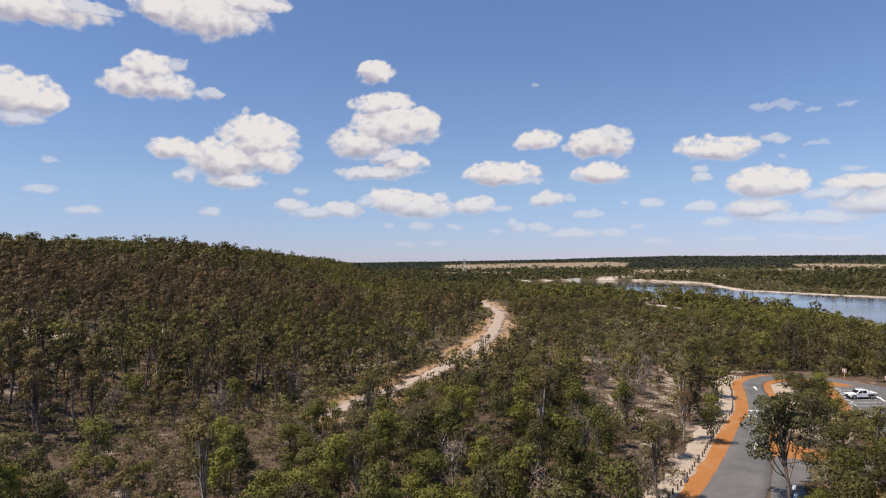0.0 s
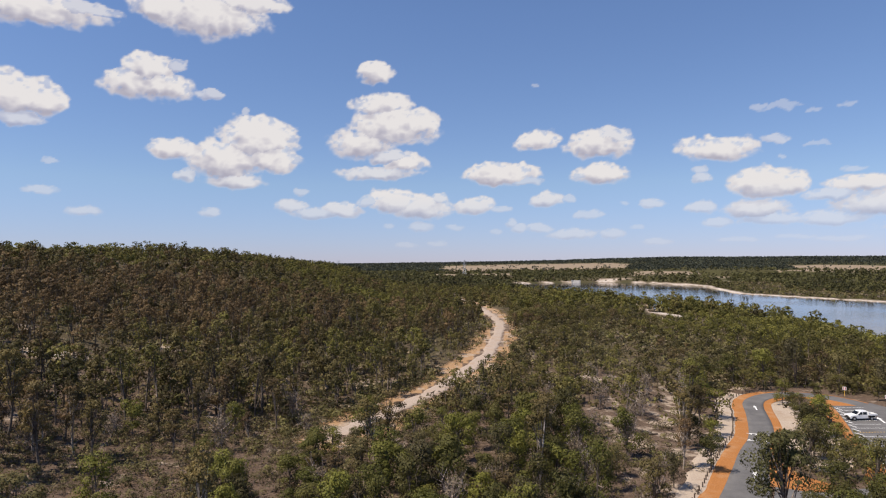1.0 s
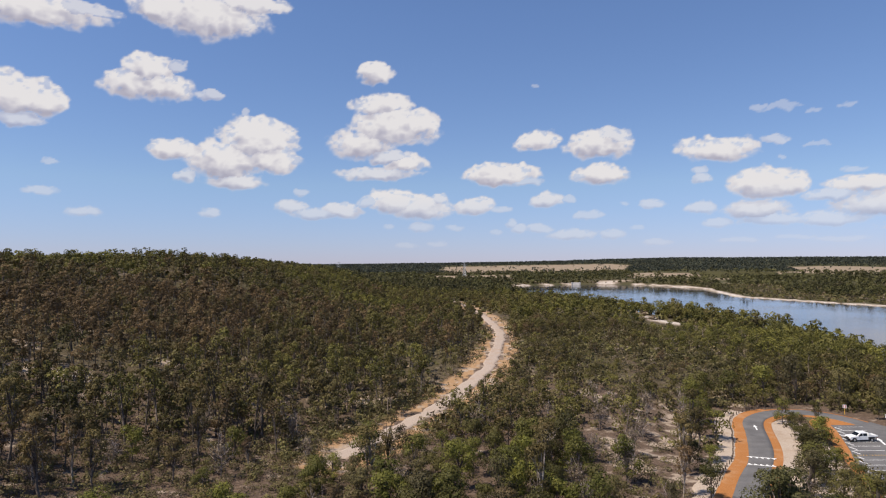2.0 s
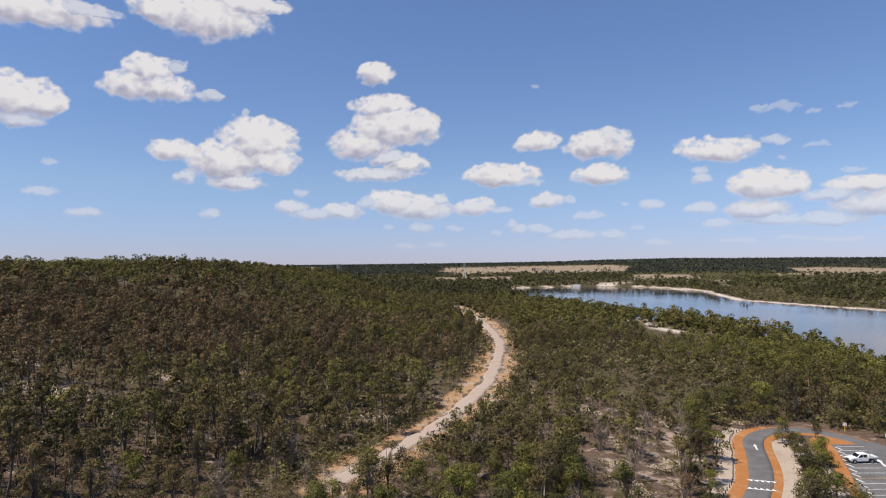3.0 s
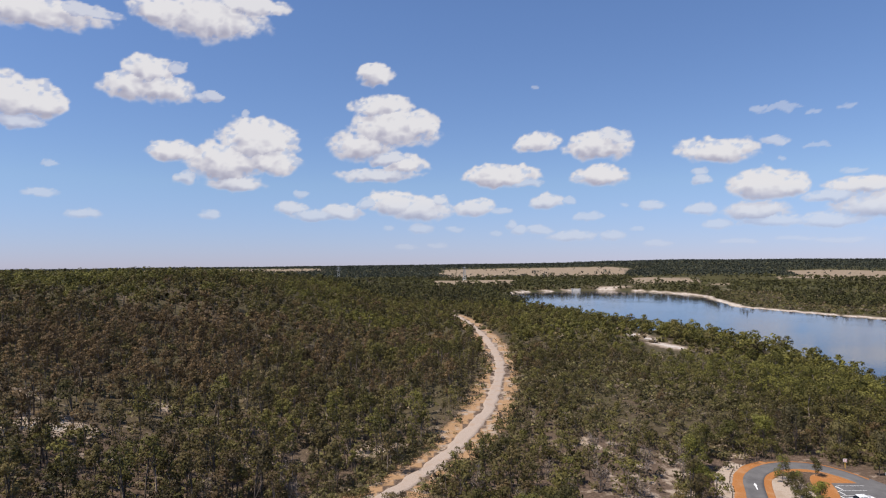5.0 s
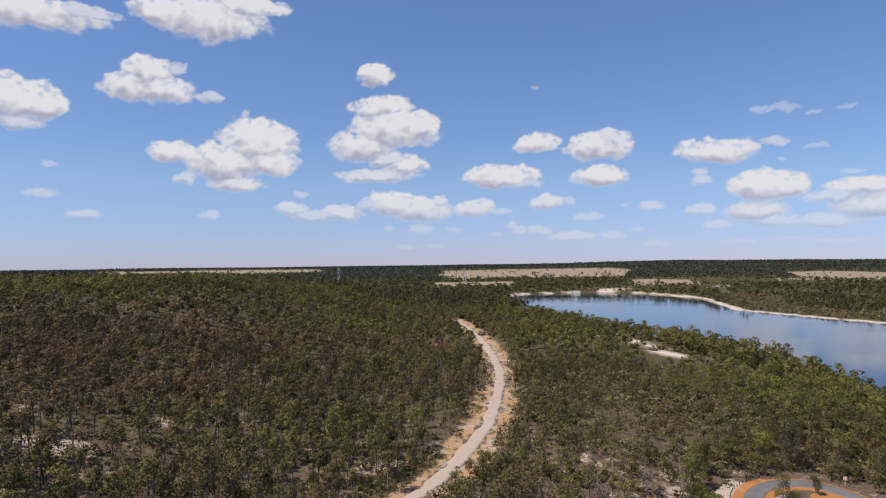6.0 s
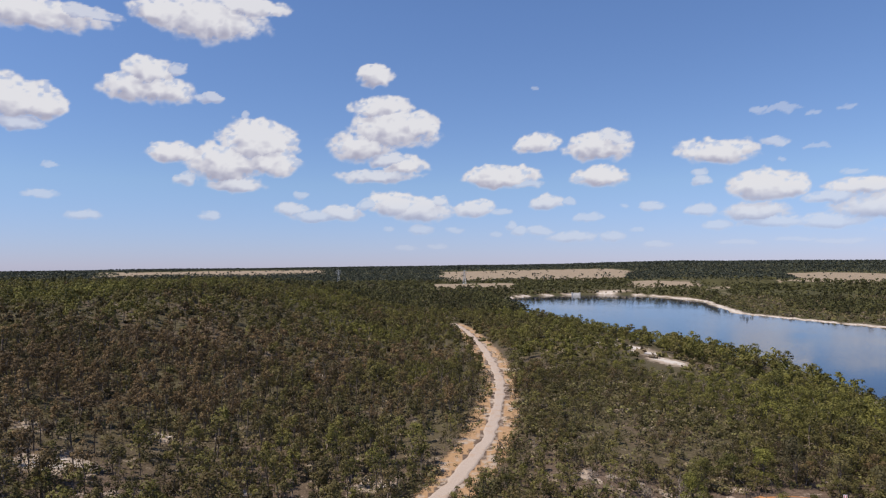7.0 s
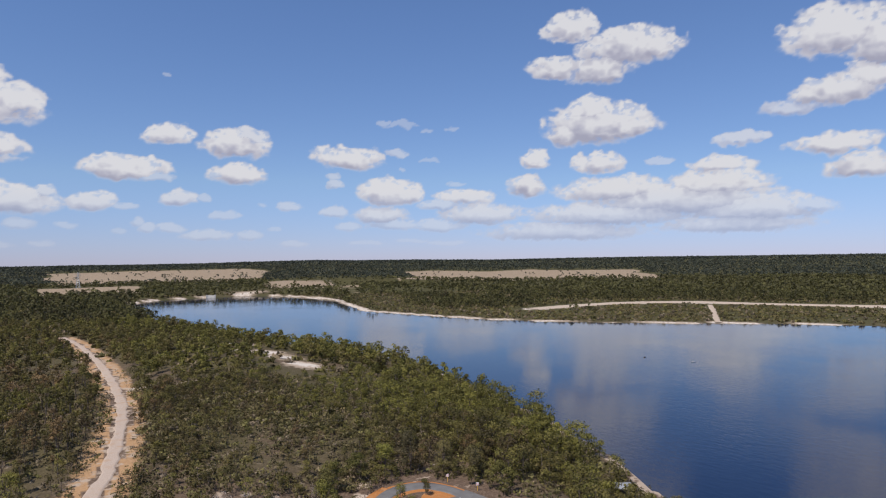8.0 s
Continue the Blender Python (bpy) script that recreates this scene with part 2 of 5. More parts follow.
ROAD_LEFT = [(12, 44), (18, 53), (24.5, 63), (28.5, 69.1), (34.7, 79.5), (41.9, 92), (45.5, 97.1), (49.2, 105.2), (52.9, 114), (55.3, 120.8), (57.5, 124.5), (61.2, 128.4), (65.3, 130.9), (69, 131.6), (73, 131), (76, 128), (78.2, 123), (79, 116)]
ROAD_RIGHT = [(18.5, 44), (24.5, 53), (31, 63.2), (33.5, 67), (38.2, 76.4), (44.8, 90), (49.2, 97.1), (52.2, 103), (54.6, 109), (57.6, 117.3), (60.2, 122.6), (63.2, 125.6), (65.9, 126.9), (69, 127.4), (72, 126.5), (74, 123.5), (75.3, 120), (75.5, 116)]
ROAD = [((a + c) / 2, (b + d) / 2) for (a, b), (c, d) in zip(ROAD_LEFT, ROAD_RIGHT)]
JUNCTION = [(31, 62), (33, 66), (38.6, 76.0), (42, 74.0), (57, 77), (58, 69.5), (44, 66.6), (36.8, 67.6), (34.0, 60)]


def polygon_distance(x, y, poly):
    """Metres to the outline, minus inside."""
    best, inside = np.full(x.shape, 1e9), np.zeros(x.shape, bool)
    for (ax, ay), (bx, by) in zip(poly, poly[1:] + poly[:1]):
        dx, dy = bx - ax, by - ay
        t = np.clip(((x - ax) * dx + (y - ay) * dy) / (dx * dx + dy * dy), 0, 1)
        best = np.minimum(best, np.hypot(x - ax - t * dx, y - ay - t * dy))
        cross = (ay > y) != (by > y)
        inside ^= cross & (x < (bx - ax) * (y - ay) / (by - ay if by != ay else 1e-9) + ax)
    return np.where(inside, -best, best)


def line_distance(x, y, line):
    best = np.full(np.shape(x), 1e9)
    for (ax, ay), (bx, by) in zip(line, line[1:]):
        dx, dy = bx - ax, by - ay
        t = np.clip(((x - ax) * dx + (y - ay) * dy) / (dx * dx + dy * dy), 0, 1)
        best = np.minimum(best, np.hypot(x - ax - t * dx, y - ay - t * dy))
    return best


def lake_side(x, y):
    return polygon_distance(x, y, LAKE) + 7 * (fbm(x / 18, y / 18, 40, 3) - 0.5)


def height(x, y):
    x, y = np.asarray(x, float), np.asarray(y, float)
    r, az = np.hypot(x, y), np.degrees(np.arctan2(x, y))
    z = np.full(x.shape, ROAD_Z)
    z += 4 * np.exp(-((x + 115) / 60) ** 2 - ((y - 410) / 120) ** 2)
    crest = 1 - 0.17 * (1 - step(0.285 * y - 0.96 * x, 190, 265))
    z += 28.3 * crest * step(-x - 12, 0, 150) * (1 - step(y, 620, 1050)) * (1 - 0.5 * step(-y, 0, 300))
    z += 4.2 * np.exp(-((x - 14) / 45) ** 2 - ((y - 195) / 75) ** 2)
    z += 8.5 * np.exp(-((x - 92) / 58) ** 2 - ((y - 310) / 115) ** 2)
    z += 2.4 * (fbm(x / 55, y / 55, 3) - 0.5) * step(r, 130, 220)
    # distance: ground rises to low wooded ridges
    top = np.interp(az, [-180, -90, -34, -15, 0, 10, 20, 35, 50, 64, 90, 180], [20, 15, 14, 22, 30, 38, 54, 48, 56, 64, 50, 20])
    rise = np.interp(r, [900, 1200, 1700, 2600, 3000, 3800, 4600], [0, 0.06, 0.27, 0.74, 0.88, 0.98, 1])
    z += (top + 14 * (fbm(x / 620 + 9, y / 620, 8, 3) - 0.5)) * rise + 5 * (fbm(x / 300, y / 300, 5, 3) - 0.35) * step(r, 700, 1400)
    side = lake_side(x, y)
    bank = WATER_Z + 0.35 + np.clip(side, 0, None) * 0.115 + 0.25 * np.sqrt(np.clip(side, 0, 4))
    z = np.where(side > 0, np.minimum(z, bank), WATER_Z - 0.3 - np.clip(-side, 0, 30) * 0.12)
    far = step(x - 0.35 * y, 60, 160) * (side > 0)
    z = np.where((side > 0) & (side < 400) & (far > 0), np.minimum(z, WATER_Z + 0.5 + side * 0.016), z)
    flat = 1 - step(polygon_distance(x, y, [(24, 52), (44, 60), (90, 70), (90, 138), (60, 140), (40, 105), (15, 62)]), 2, 16)
    return z * (1 - flat) + ROAD_Z * flat


def clearing(x, y, cx, cy, rx, ry):
    return np.exp(-((x - cx) / rx) ** 2 - ((y - cy) / ry) ** 2)


def cover(x, y):
    """What lies on the ground: bare sand, ochre soil, straw paddock, woodland scrub; and how thick trees stand."""
    r, az = np.hypot(x, y), np.degrees(np.arctan2(x, y))
    track, far_track = line_distance(x, y, TRACK), np.minimum(line_distance(x, y, FAR_TRACK), 10.5 + line_distance(x, y, FAR_PATH))
    side = lake_side(x, y)
    pit = np.maximum.reduce([clearing(x, y, 99, 346, 11, 15), clearing(x, y, 100, 320, 10, 13), clearing(x, y, 101, 290, 9, 13), clearing(x, y, 87, 354, 10, 8), 0.75 * clearing(x, y, 99, 402, 14, 12)])
    low = np.maximum.reduce([clearing(x, y, -36, 76, 14, 6), clearing(x, y, -24, 88, 9, 6), clearing(x, y, -10, 110, 9, 7), clearing(x, y, -17, 133, 13, 7), clearing(x, y, -41, 62, 10, 5), clearing(x, y, -30, 68, 8, 4)])
    hill = np.maximum.reduce([clearing(x, y, -17, 615, 6, 22), clearing(x, y, 290, 1122, 42, 16), clearing(x, y, 425, 953, 30, 5), 0.8 * clearing(x, y, -14, 136, 9, 6), clearing(x, y, 29, 268, 5, 6), clearing(x, y, 48, 266, 8, 5), clearing(x, y, -75, 126, 10, 6), 0.75 * clearing(x, y, -92, 143, 6, 3), clearing(x, y, -65, 153, 6, 3.5), clearing(x, y, -47, 252, 6, 4), clearing(x, y, -84, 119, 4, 2.5), clearing(x, y, -60, 118, 4, 2), clearing(x, y, -38, 128, 5, 2.5)])
    right = np.maximum.reduce([clearing(x, y, 38, 100, 6, 11), clearing(x, y, 36, 113, 9, 11), 0.9 * clearing(x, y, 30, 95, 7, 8), 0.9 * clearing(x, y, 42, 124, 9, 9), 0.9 * clearing(x, y, 33, 136, 12, 7), 0.85 * clearing(x, y, 49, 131, 10, 6), 0.8 * clearing(x, y, 60, 137, 9, 4), 0.9 * clearing(x, y, 30, 104, 9, 8), clearing(x, y, 27, 76, 5, 10), clearing(x, y, 31, 106, 9, 13), clearing(x, y, 41, 112, 5, 9), clearing(x, y, 34, 88, 3.5, 9), 0.8 * clearing(x, y, 56, 131, 9, 3)])
    old = line_distance(x, y, [(-4, 122), (-12, 106), (-24, 88), (-36, 72), (-50, 56)])
    strip_near, strip_far = x + 28 - 0.43 * (y - 58), x + 49 - 0.53 * (y - 72)
    open_side = (1 - step(strip_near, -4, 1)) * step(strip_far, 0, 5) * (1 - step(y, 112, 124))
    near_track = np.maximum(1 - step(track, 4, 11), 0.48 * (1 - step(old, 1.0, 3.5)))
    far_shore = (x > 280) | (y > 900)
    beach = (1 - step(side, 1.5 + 6 * far_shore, 5 + 8.5 * far_shore)) * step(side, -2, 0)
    bare = np.maximum.reduce([pit * 1.35, low * 0.24, hill, right * 0.52, 0.38 * near_track, (0.62 + 0.4 * far_shore) * beach, 1.3 * (1 - step(far_track, 10, 13)), 0.15 + 0.09 * step(-x, 10, 50), 0.22 * open_side])
    ochre = np.maximum.reduce([0.8 * near_track * (track > 2), 0.15 * low])
    bands = [(-1.5, 16.5, 1480, 2380, 0.05), (-29, -9, 2300, 3500, 0.2), (15.5, 25, 1120, 1480, 0.55), (26.5, 50, 1400, 1980, 0.1)]
    straw = np.zeros(x.shape)
    wob = fbm(x / 140, y / 140, 21, 3)
    wr, wa = r + 170 * (fbm(x / 170 + 5, y / 170, 23, 3) - 0.5), az + 5 * (fbm(x / 200, y / 200 + 3, 25, 3) - 0.5)
    for a0, a1, r0, r1, ragged in bands:
        inside = step(wa, a0, a0 + 2) * (1 - step(wa, a1 - 2, a1)) * step(wr, r0, r0 + 60) * (1 - step(wr, r1 - 60, r1))
        straw = np.maximum(straw, inside * (1 - ragged * step(wob, 0.42, 0.56)))
    strip = step(az, -1.5, 0) * (1 - step(az, 5.5, 7)) * step(r, 1165, 1185) * (1 - step(r, 1385, 1410))
    straw = np.maximum(straw, strip)
    straw *= step(side, 25, 60)
    wood = (0.75 * step(r, 105, 190) + 0.25 * step(r, 300, 800)) * (1 - np.clip(1.5 * pit, 0, 1)) * (1 - beach) * (1 - near_track) * (1 - np.clip(1.3 * hill, 0, 1)) * step(far_track, 7, 12) * (1 - np.clip(right, 0, 1)) * step(line_distance(x, y, ROAD), 6, 14)
    wood *= 1 - 0.55 * step(fbm(x / 13, y / 13, 29, 3), 0.56, 0.66) * (r < 400)
    # trees: 0 none, 1 closed
    dense = 1 - np.maximum.reduce([np.clip(pit * 3.0, 0, 1), 0.5 * np.clip(low, 0, 1), 0.85 * hill, 0.92 * np.clip(right * 1.3, 0, 1), 1 - step(track, 4, 11), np.clip(1 - step(far_track, 10, 60), 0, 1) * (x > 380)])
    far_bank = step(x - 0.35 * y, 40, 90) * (1 - step(side, 60 + 40 * step(x, 380, 470) + 130 * step(x, 480, 560), 85 + 45 * step(x, 380, 470) + 130 * step(x, 480, 560))) * (x > 280)
    dense *= (1 - 0.6 * clearing(x, y, 93, 236, 20, 32)) * (1 - 0.97 * clearing(x, y, 94, 285, 18, 52)) * (1 - 0.2 * clearing(x, y, 58, 185, 36, 45))
    dense *= (1 - far_bank) * (0.06 + 0.94 * step(old, 3, 7)) * (1 - 0.25 * open_side) * np.where((x < -0.42 * y) & (y < 70), 0.8, 1)
    dense *= np.where((y < 129) & (x < 160), 0.15 + 0.85 * step(side, 9, 13), 1)
    dense *= step(side, 2.5 + 7 * (y > 900), 6 + 10 * (y > 900)) * (1 - (0.985 - 0.12 * step(fbm(x / 90, y / 90, 27, 2), 0.6, 0.7)) * step(straw, 0.25, 0.5))
    dense *= step(line_distance(x, y, ROAD), 4.2, 6.2) * step(polygon_distance(x, y, JUNCTION), 0, 2)
    lot = polygon_distance(x, y, [(63, 98), (55, 76), (82, 74), (83.5, 116), (80, 126), (72, 132), (66, 118)])
    dense *= step(lot, 0, 3) * step(polygon_distance(x, y, [(38, 76), (60, 123), (66, 127), (73, 124), (67, 112), (61, 97), (53, 77)]), -1, 1)
    low_ok = step(side, 2 + 8 * far_shore, 4 + 10 * far_shore) * (1 - 0.92 * step(straw, 0.3, 0.6)) * step(line_distance(x, y, ROAD), 4.6, 5.5) * step(polygon_distance(x, y, JUNCTION), 0, 2) * step(lot, 0, 2) * step(track, 2.4, 6) * (far_track > 14 + 12 * (line_distance(x, y, FAR_TRACK) < 40)) * (1 - 0.72 * np.clip(1.2 * pit, 0, 1)) * (1 - 0.35 * np.clip(hill, 0, 1)) * (1 - 0.72 * np.clip(right, 0, 1))
    return bare, ochre, straw, wood, dense, side, low_ok


def terrain():
    ang = np.concatenate([np.arange(-42, 76, 0.5), np.arange(76, 318, 4.0)])
    rad = 3 * np.exp(np.linspace(0, math.log(4900 / 3), 330))
    a, r = np.meshgrid(np.radians(ang), rad)
    x, y = (r * np.sin(a)).ravel(), (r * np.cos(a)).ravel()
    z = height(x, y)
    bare, ochre, straw, wood = cover(x, y)[:4]
    na, nr = len(ang), len(rad)
    i, j = np.meshgrid(np.arange(nr - 1), np.arange(na), indexing="ij")
    k = (j + 1) % na
    quads = np.stack([i * na + j, i * na + k, (i + 1) * na + k, (i + 1) * na + j], -1).reshape(-1, 4)[:, ::-1]
    cap = np.stack([np.full(na, nr * na), np.arange(na), (np.arange(na) + 1) % na], -1)
    x, y, z = np.append(x, 0), np.append(y, 0), np.append(z, z[0])
    bare, ochre, straw, wood = (np.append(q, q[0]) for q in (bare, ochre, straw, wood))
    me = np_mesh("ground", np.stack([x, y, z], -1), [quads, cap], [M_GROUND], smooth=True, bare=bare, ochre=ochre, straw=straw, wood=wood)
    return tagged(new("ground", me), "sandy forest floor with leaf litter, dry paddocks and low wooded hills", "ground", kind="structure")


ground = terrain()


def lake():
    bm = bmesh.new()
    # the sheet runs a little way under the banks
    far = polygon_grow(LAKE, 14)
    verts = [bm.verts.new((x, y, WATER_Z)) for x, y in far]
    bm.faces.new(verts)
    bmesh.ops.triangulate(bm, faces=bm.faces[:])
    bmesh.ops.recalc_face_normals(bm, faces=bm.faces[:])
    if sum(f.normal.z for f in bm.faces) < 0:
        bmesh.ops.reverse_faces(bm, faces=bm.faces[:])
    ob = part("water", bm, M_WATER)
    return tagged(ob, "calm blue lake with soft ripples reflecting clouds", "lake", kind="structure")


def polygon_grow(poly, by):
    out = []
    for k in range(len(poly)):
        p, q, s = Vector(poly[k - 1]), Vector(poly[k]), Vector(poly[(k + 1) % len(poly)])
        n1, n2 = (q - p).normalized(), (s - q).normalized()
        n = (Vector((-n1.y, n1.x)) + Vector((-n2.y, n2.x))).normalized()
        out.append(q + n * by)
    area = sum(a[0] * b[1] - b[0] * a[1] for a, b in zip(poly, poly[1:] + poly[:1]))
    if area > 0:
        out = [2 * Vector(q) - o for q, o in zip(poly, out)]
    return [(o.x, o.y) for o in out]


water = lake()


# ---- clouds: a far sheet on the sky, each bank a heap of puffs (azimuth, elevation, half width, half height, degrees) ----
CLOUDS = [
    [(-32.4, 18.9, 4.12, 1.22), (-29.1, 19.6, 1.96, 0.63)],
    [(-23.4, 20.6, 2.60, 1.22), (-19.9, 20.2, 4.11, 2.00), (-16.8, 21.6, 3.29, 0.84)],
    [(-33.8, 12.6, 2.13, 1.67), (-31.7, 12.2, 1.40, 1.23), (-33.4, 11.0, 1.42, 0.57)],
    [(-24.4, 15.8, 1.69, 1.19), (-25.5, 14.4, 2.08, 1.19), (-23.2, 14.3, 1.81, 1.30), (-22.3, 16.1, 0.78, 0.52), (-20.0, 14.1, 0.98, 0.53)],
    [(-22.5, 9.4, 1.82, 0.90), (-15.8, 10.5, 2.82, 1.96), (-18.5, 8.7, 2.74, 1.76), (-14.9, 8.9, 2.27, 1.42), (-17.6, 7.2, 2.30, 0.75), (-21.6, 7.3, 0.78, 0.55)],
    [(-6.0, 16.6, 1.40, 0.92)],
    [(-5.2, 14.0, 2.40, 1.04), (-4.2, 12.0, 3.41, 1.82), (-7.2, 10.5, 2.58, 1.44), (-2.2, 12.5, 1.76, 1.20), (-4.7, 9.6, 2.00, 0.68)],
    [(-3.2, 9.0, 1.60, 0.88), (-5.7, 8.1, 3.24, 0.69)],
    [(-13.2, 5.1, 1.34, 0.68), (-11.1, 4.5, 2.18, 0.59), (-8.9, 4.8, 1.72, 0.79), (-6.7, 5.6, 0.99, 0.49), (-4.4, 5.5, 1.99, 1.24), (-1.9, 4.9, 2.50, 1.24), (-0.4, 5.9, 0.60, 0.69), (2.8, 5.1, 1.74, 0.84), (5.1, 4.8, 0.79, 0.40), (-1.9, 3.3, 1.00, 0.45), (1.1, 3.2, 0.70, 0.35)],
    [(8.3, 10.8, 1.95, 0.96), (13.6, 10.2, 2.35, 1.23), (14.8, 10.9, 1.30, 0.75)],
    [(5.1, 7.9, 3.06, 0.98), (7.3, 7.3, 1.57, 0.39)],
    [(13.7, 7.8, 2.25, 0.96)],
    [(9.0, 5.6, 1.46, 0.74), (11.0, 5.7, 0.48, 0.34)],
    [(23.1, 9.3, 2.74, 1.17), (27.4, 10.0, 1.06, 0.43)],
    [(26.5, 6.3, 2.35, 1.33), (28.7, 6.2, 0.95, 0.96), (25.9, 4.3, 2.38, 0.90), (21.9, 4.6, 1.20, 0.55), (21.9, 7.0, 0.69, 0.46)],
    [(18.1, 5.0, 1.08, 0.47), (12.6, 4.3, 1.23, 0.39), (8.5, 3.1, 1.07, 0.49), (11.2, 2.6, 1.91, 0.59), (14.7, 2.5, 1.16, 0.48), (6.8, 3.1, 0.69, 0.50)],
    [(-31.2, 8.0, 0.48, 0.25), (-32.0, 5.7, 1.17, 0.34), (-29.0, 4.3, 1.04, 0.48), (-19.8, 4.5, 0.89, 0.47), (-17.0, 12.9, 0.32, 0.37), (27.6, 12.4, 1.35, 0.20), (32.3, 11.9, 0.71, 0.20), (15.7, 5.2, 0.37, 0.24), (27.8, 8.6, 0.35, 0.22)],
    [(42.6, 19.9, 2.16, 1.30), (47.4, 18.0, 3.86, 1.65), (49.7, 17.9, 1.57, 0.95), (41.1, 16.8, 2.32, 0.91), (45.0, 16.4, 2.58, 1.34)],
    [(44.9, 11.8, 4.27, 1.95), (44.5, 13.2, 1.89, 1.02), (42.1, 11.0, 1.44, 1.19), (47.3, 11.6, 2.06, 1.38)],
    [(39.3, 9.1, 1.17, 0.97), (38.6, 6.7, 1.57, 1.08), (44.9, 8.5, 2.11, 0.95), (50.0, 8.7, 1.12, 0.37)],
    [(46.3, 6.2, 4.56, 1.19), (54.3, 6.3, 3.70, 1.27), (51.3, 5.1, 7.53, 1.40), (45.8, 4.1, 6.78, 1.20), (56.8, 4.2, 5.06, 1.35), (34.6, 4.3, 3.47, 1.09), (42.0, 2.7, 7.03, 0.98), (55.5, 3.1, 5.92, 0.91), (61.1, 4.5, 1.48, 0.60), (54.6, 8.1, 2.28, 0.90)],
    [(62.8, 17.1, 3.34, 1.94), (65.6, 16.0, 2.01, 2.28)],
    [(62.7, 12.9, 2.83, 1.30), (59.7, 12.1, 2.09, 0.59), (64.9, 13.8, 1.71, 1.38)],
    [(-4.7, 3.4, 0.55, 0.30), (4.7, 2.9, 0.60, 0.28), (6.0, 3.6, 0.45, 0.45), (16.8, 3.1, 0.50, 0.26), (18.4, 1.8, 1.20, 0.34), (-0.5, 1.8, 0.90, 0.30), (-3.2, 1.7, 0.90, 0.28), (-12.5, 6.4, 0.55, 0.32), (8.2, 15.6, 0.35, 0.20)],
    [(23.0, 3.4, 1.10, 0.45), (26.9, 3.5, 2.20, 0.55), (30.9, 3.4, 2.30, 0.60), (24.5, 1.9, 1.60, 0.25), (28.5, 2.1, 1.50, 0.22), (31.6, 1.9, 1.80, 0.25), (33.2, 5.9, 2.40, 0.90), (31.0, 5.2, 1.60, 0.55)],
    [(29.9, 11.7, 0.45, 0.20), (26.2, 12.7, 0.50, 0.24), (21.7, 7.7, 0.60, 0.42), (30.1, 9.2, 0.70, 0.18), (32.5, 7.2, 0.80, 0.24)],
    [(62.7, 9.0, 2.83, 1.00), (64.4, 7.1, 2.39, 1.03), (56.0, 9.9, 1.83, 0.62)],
]


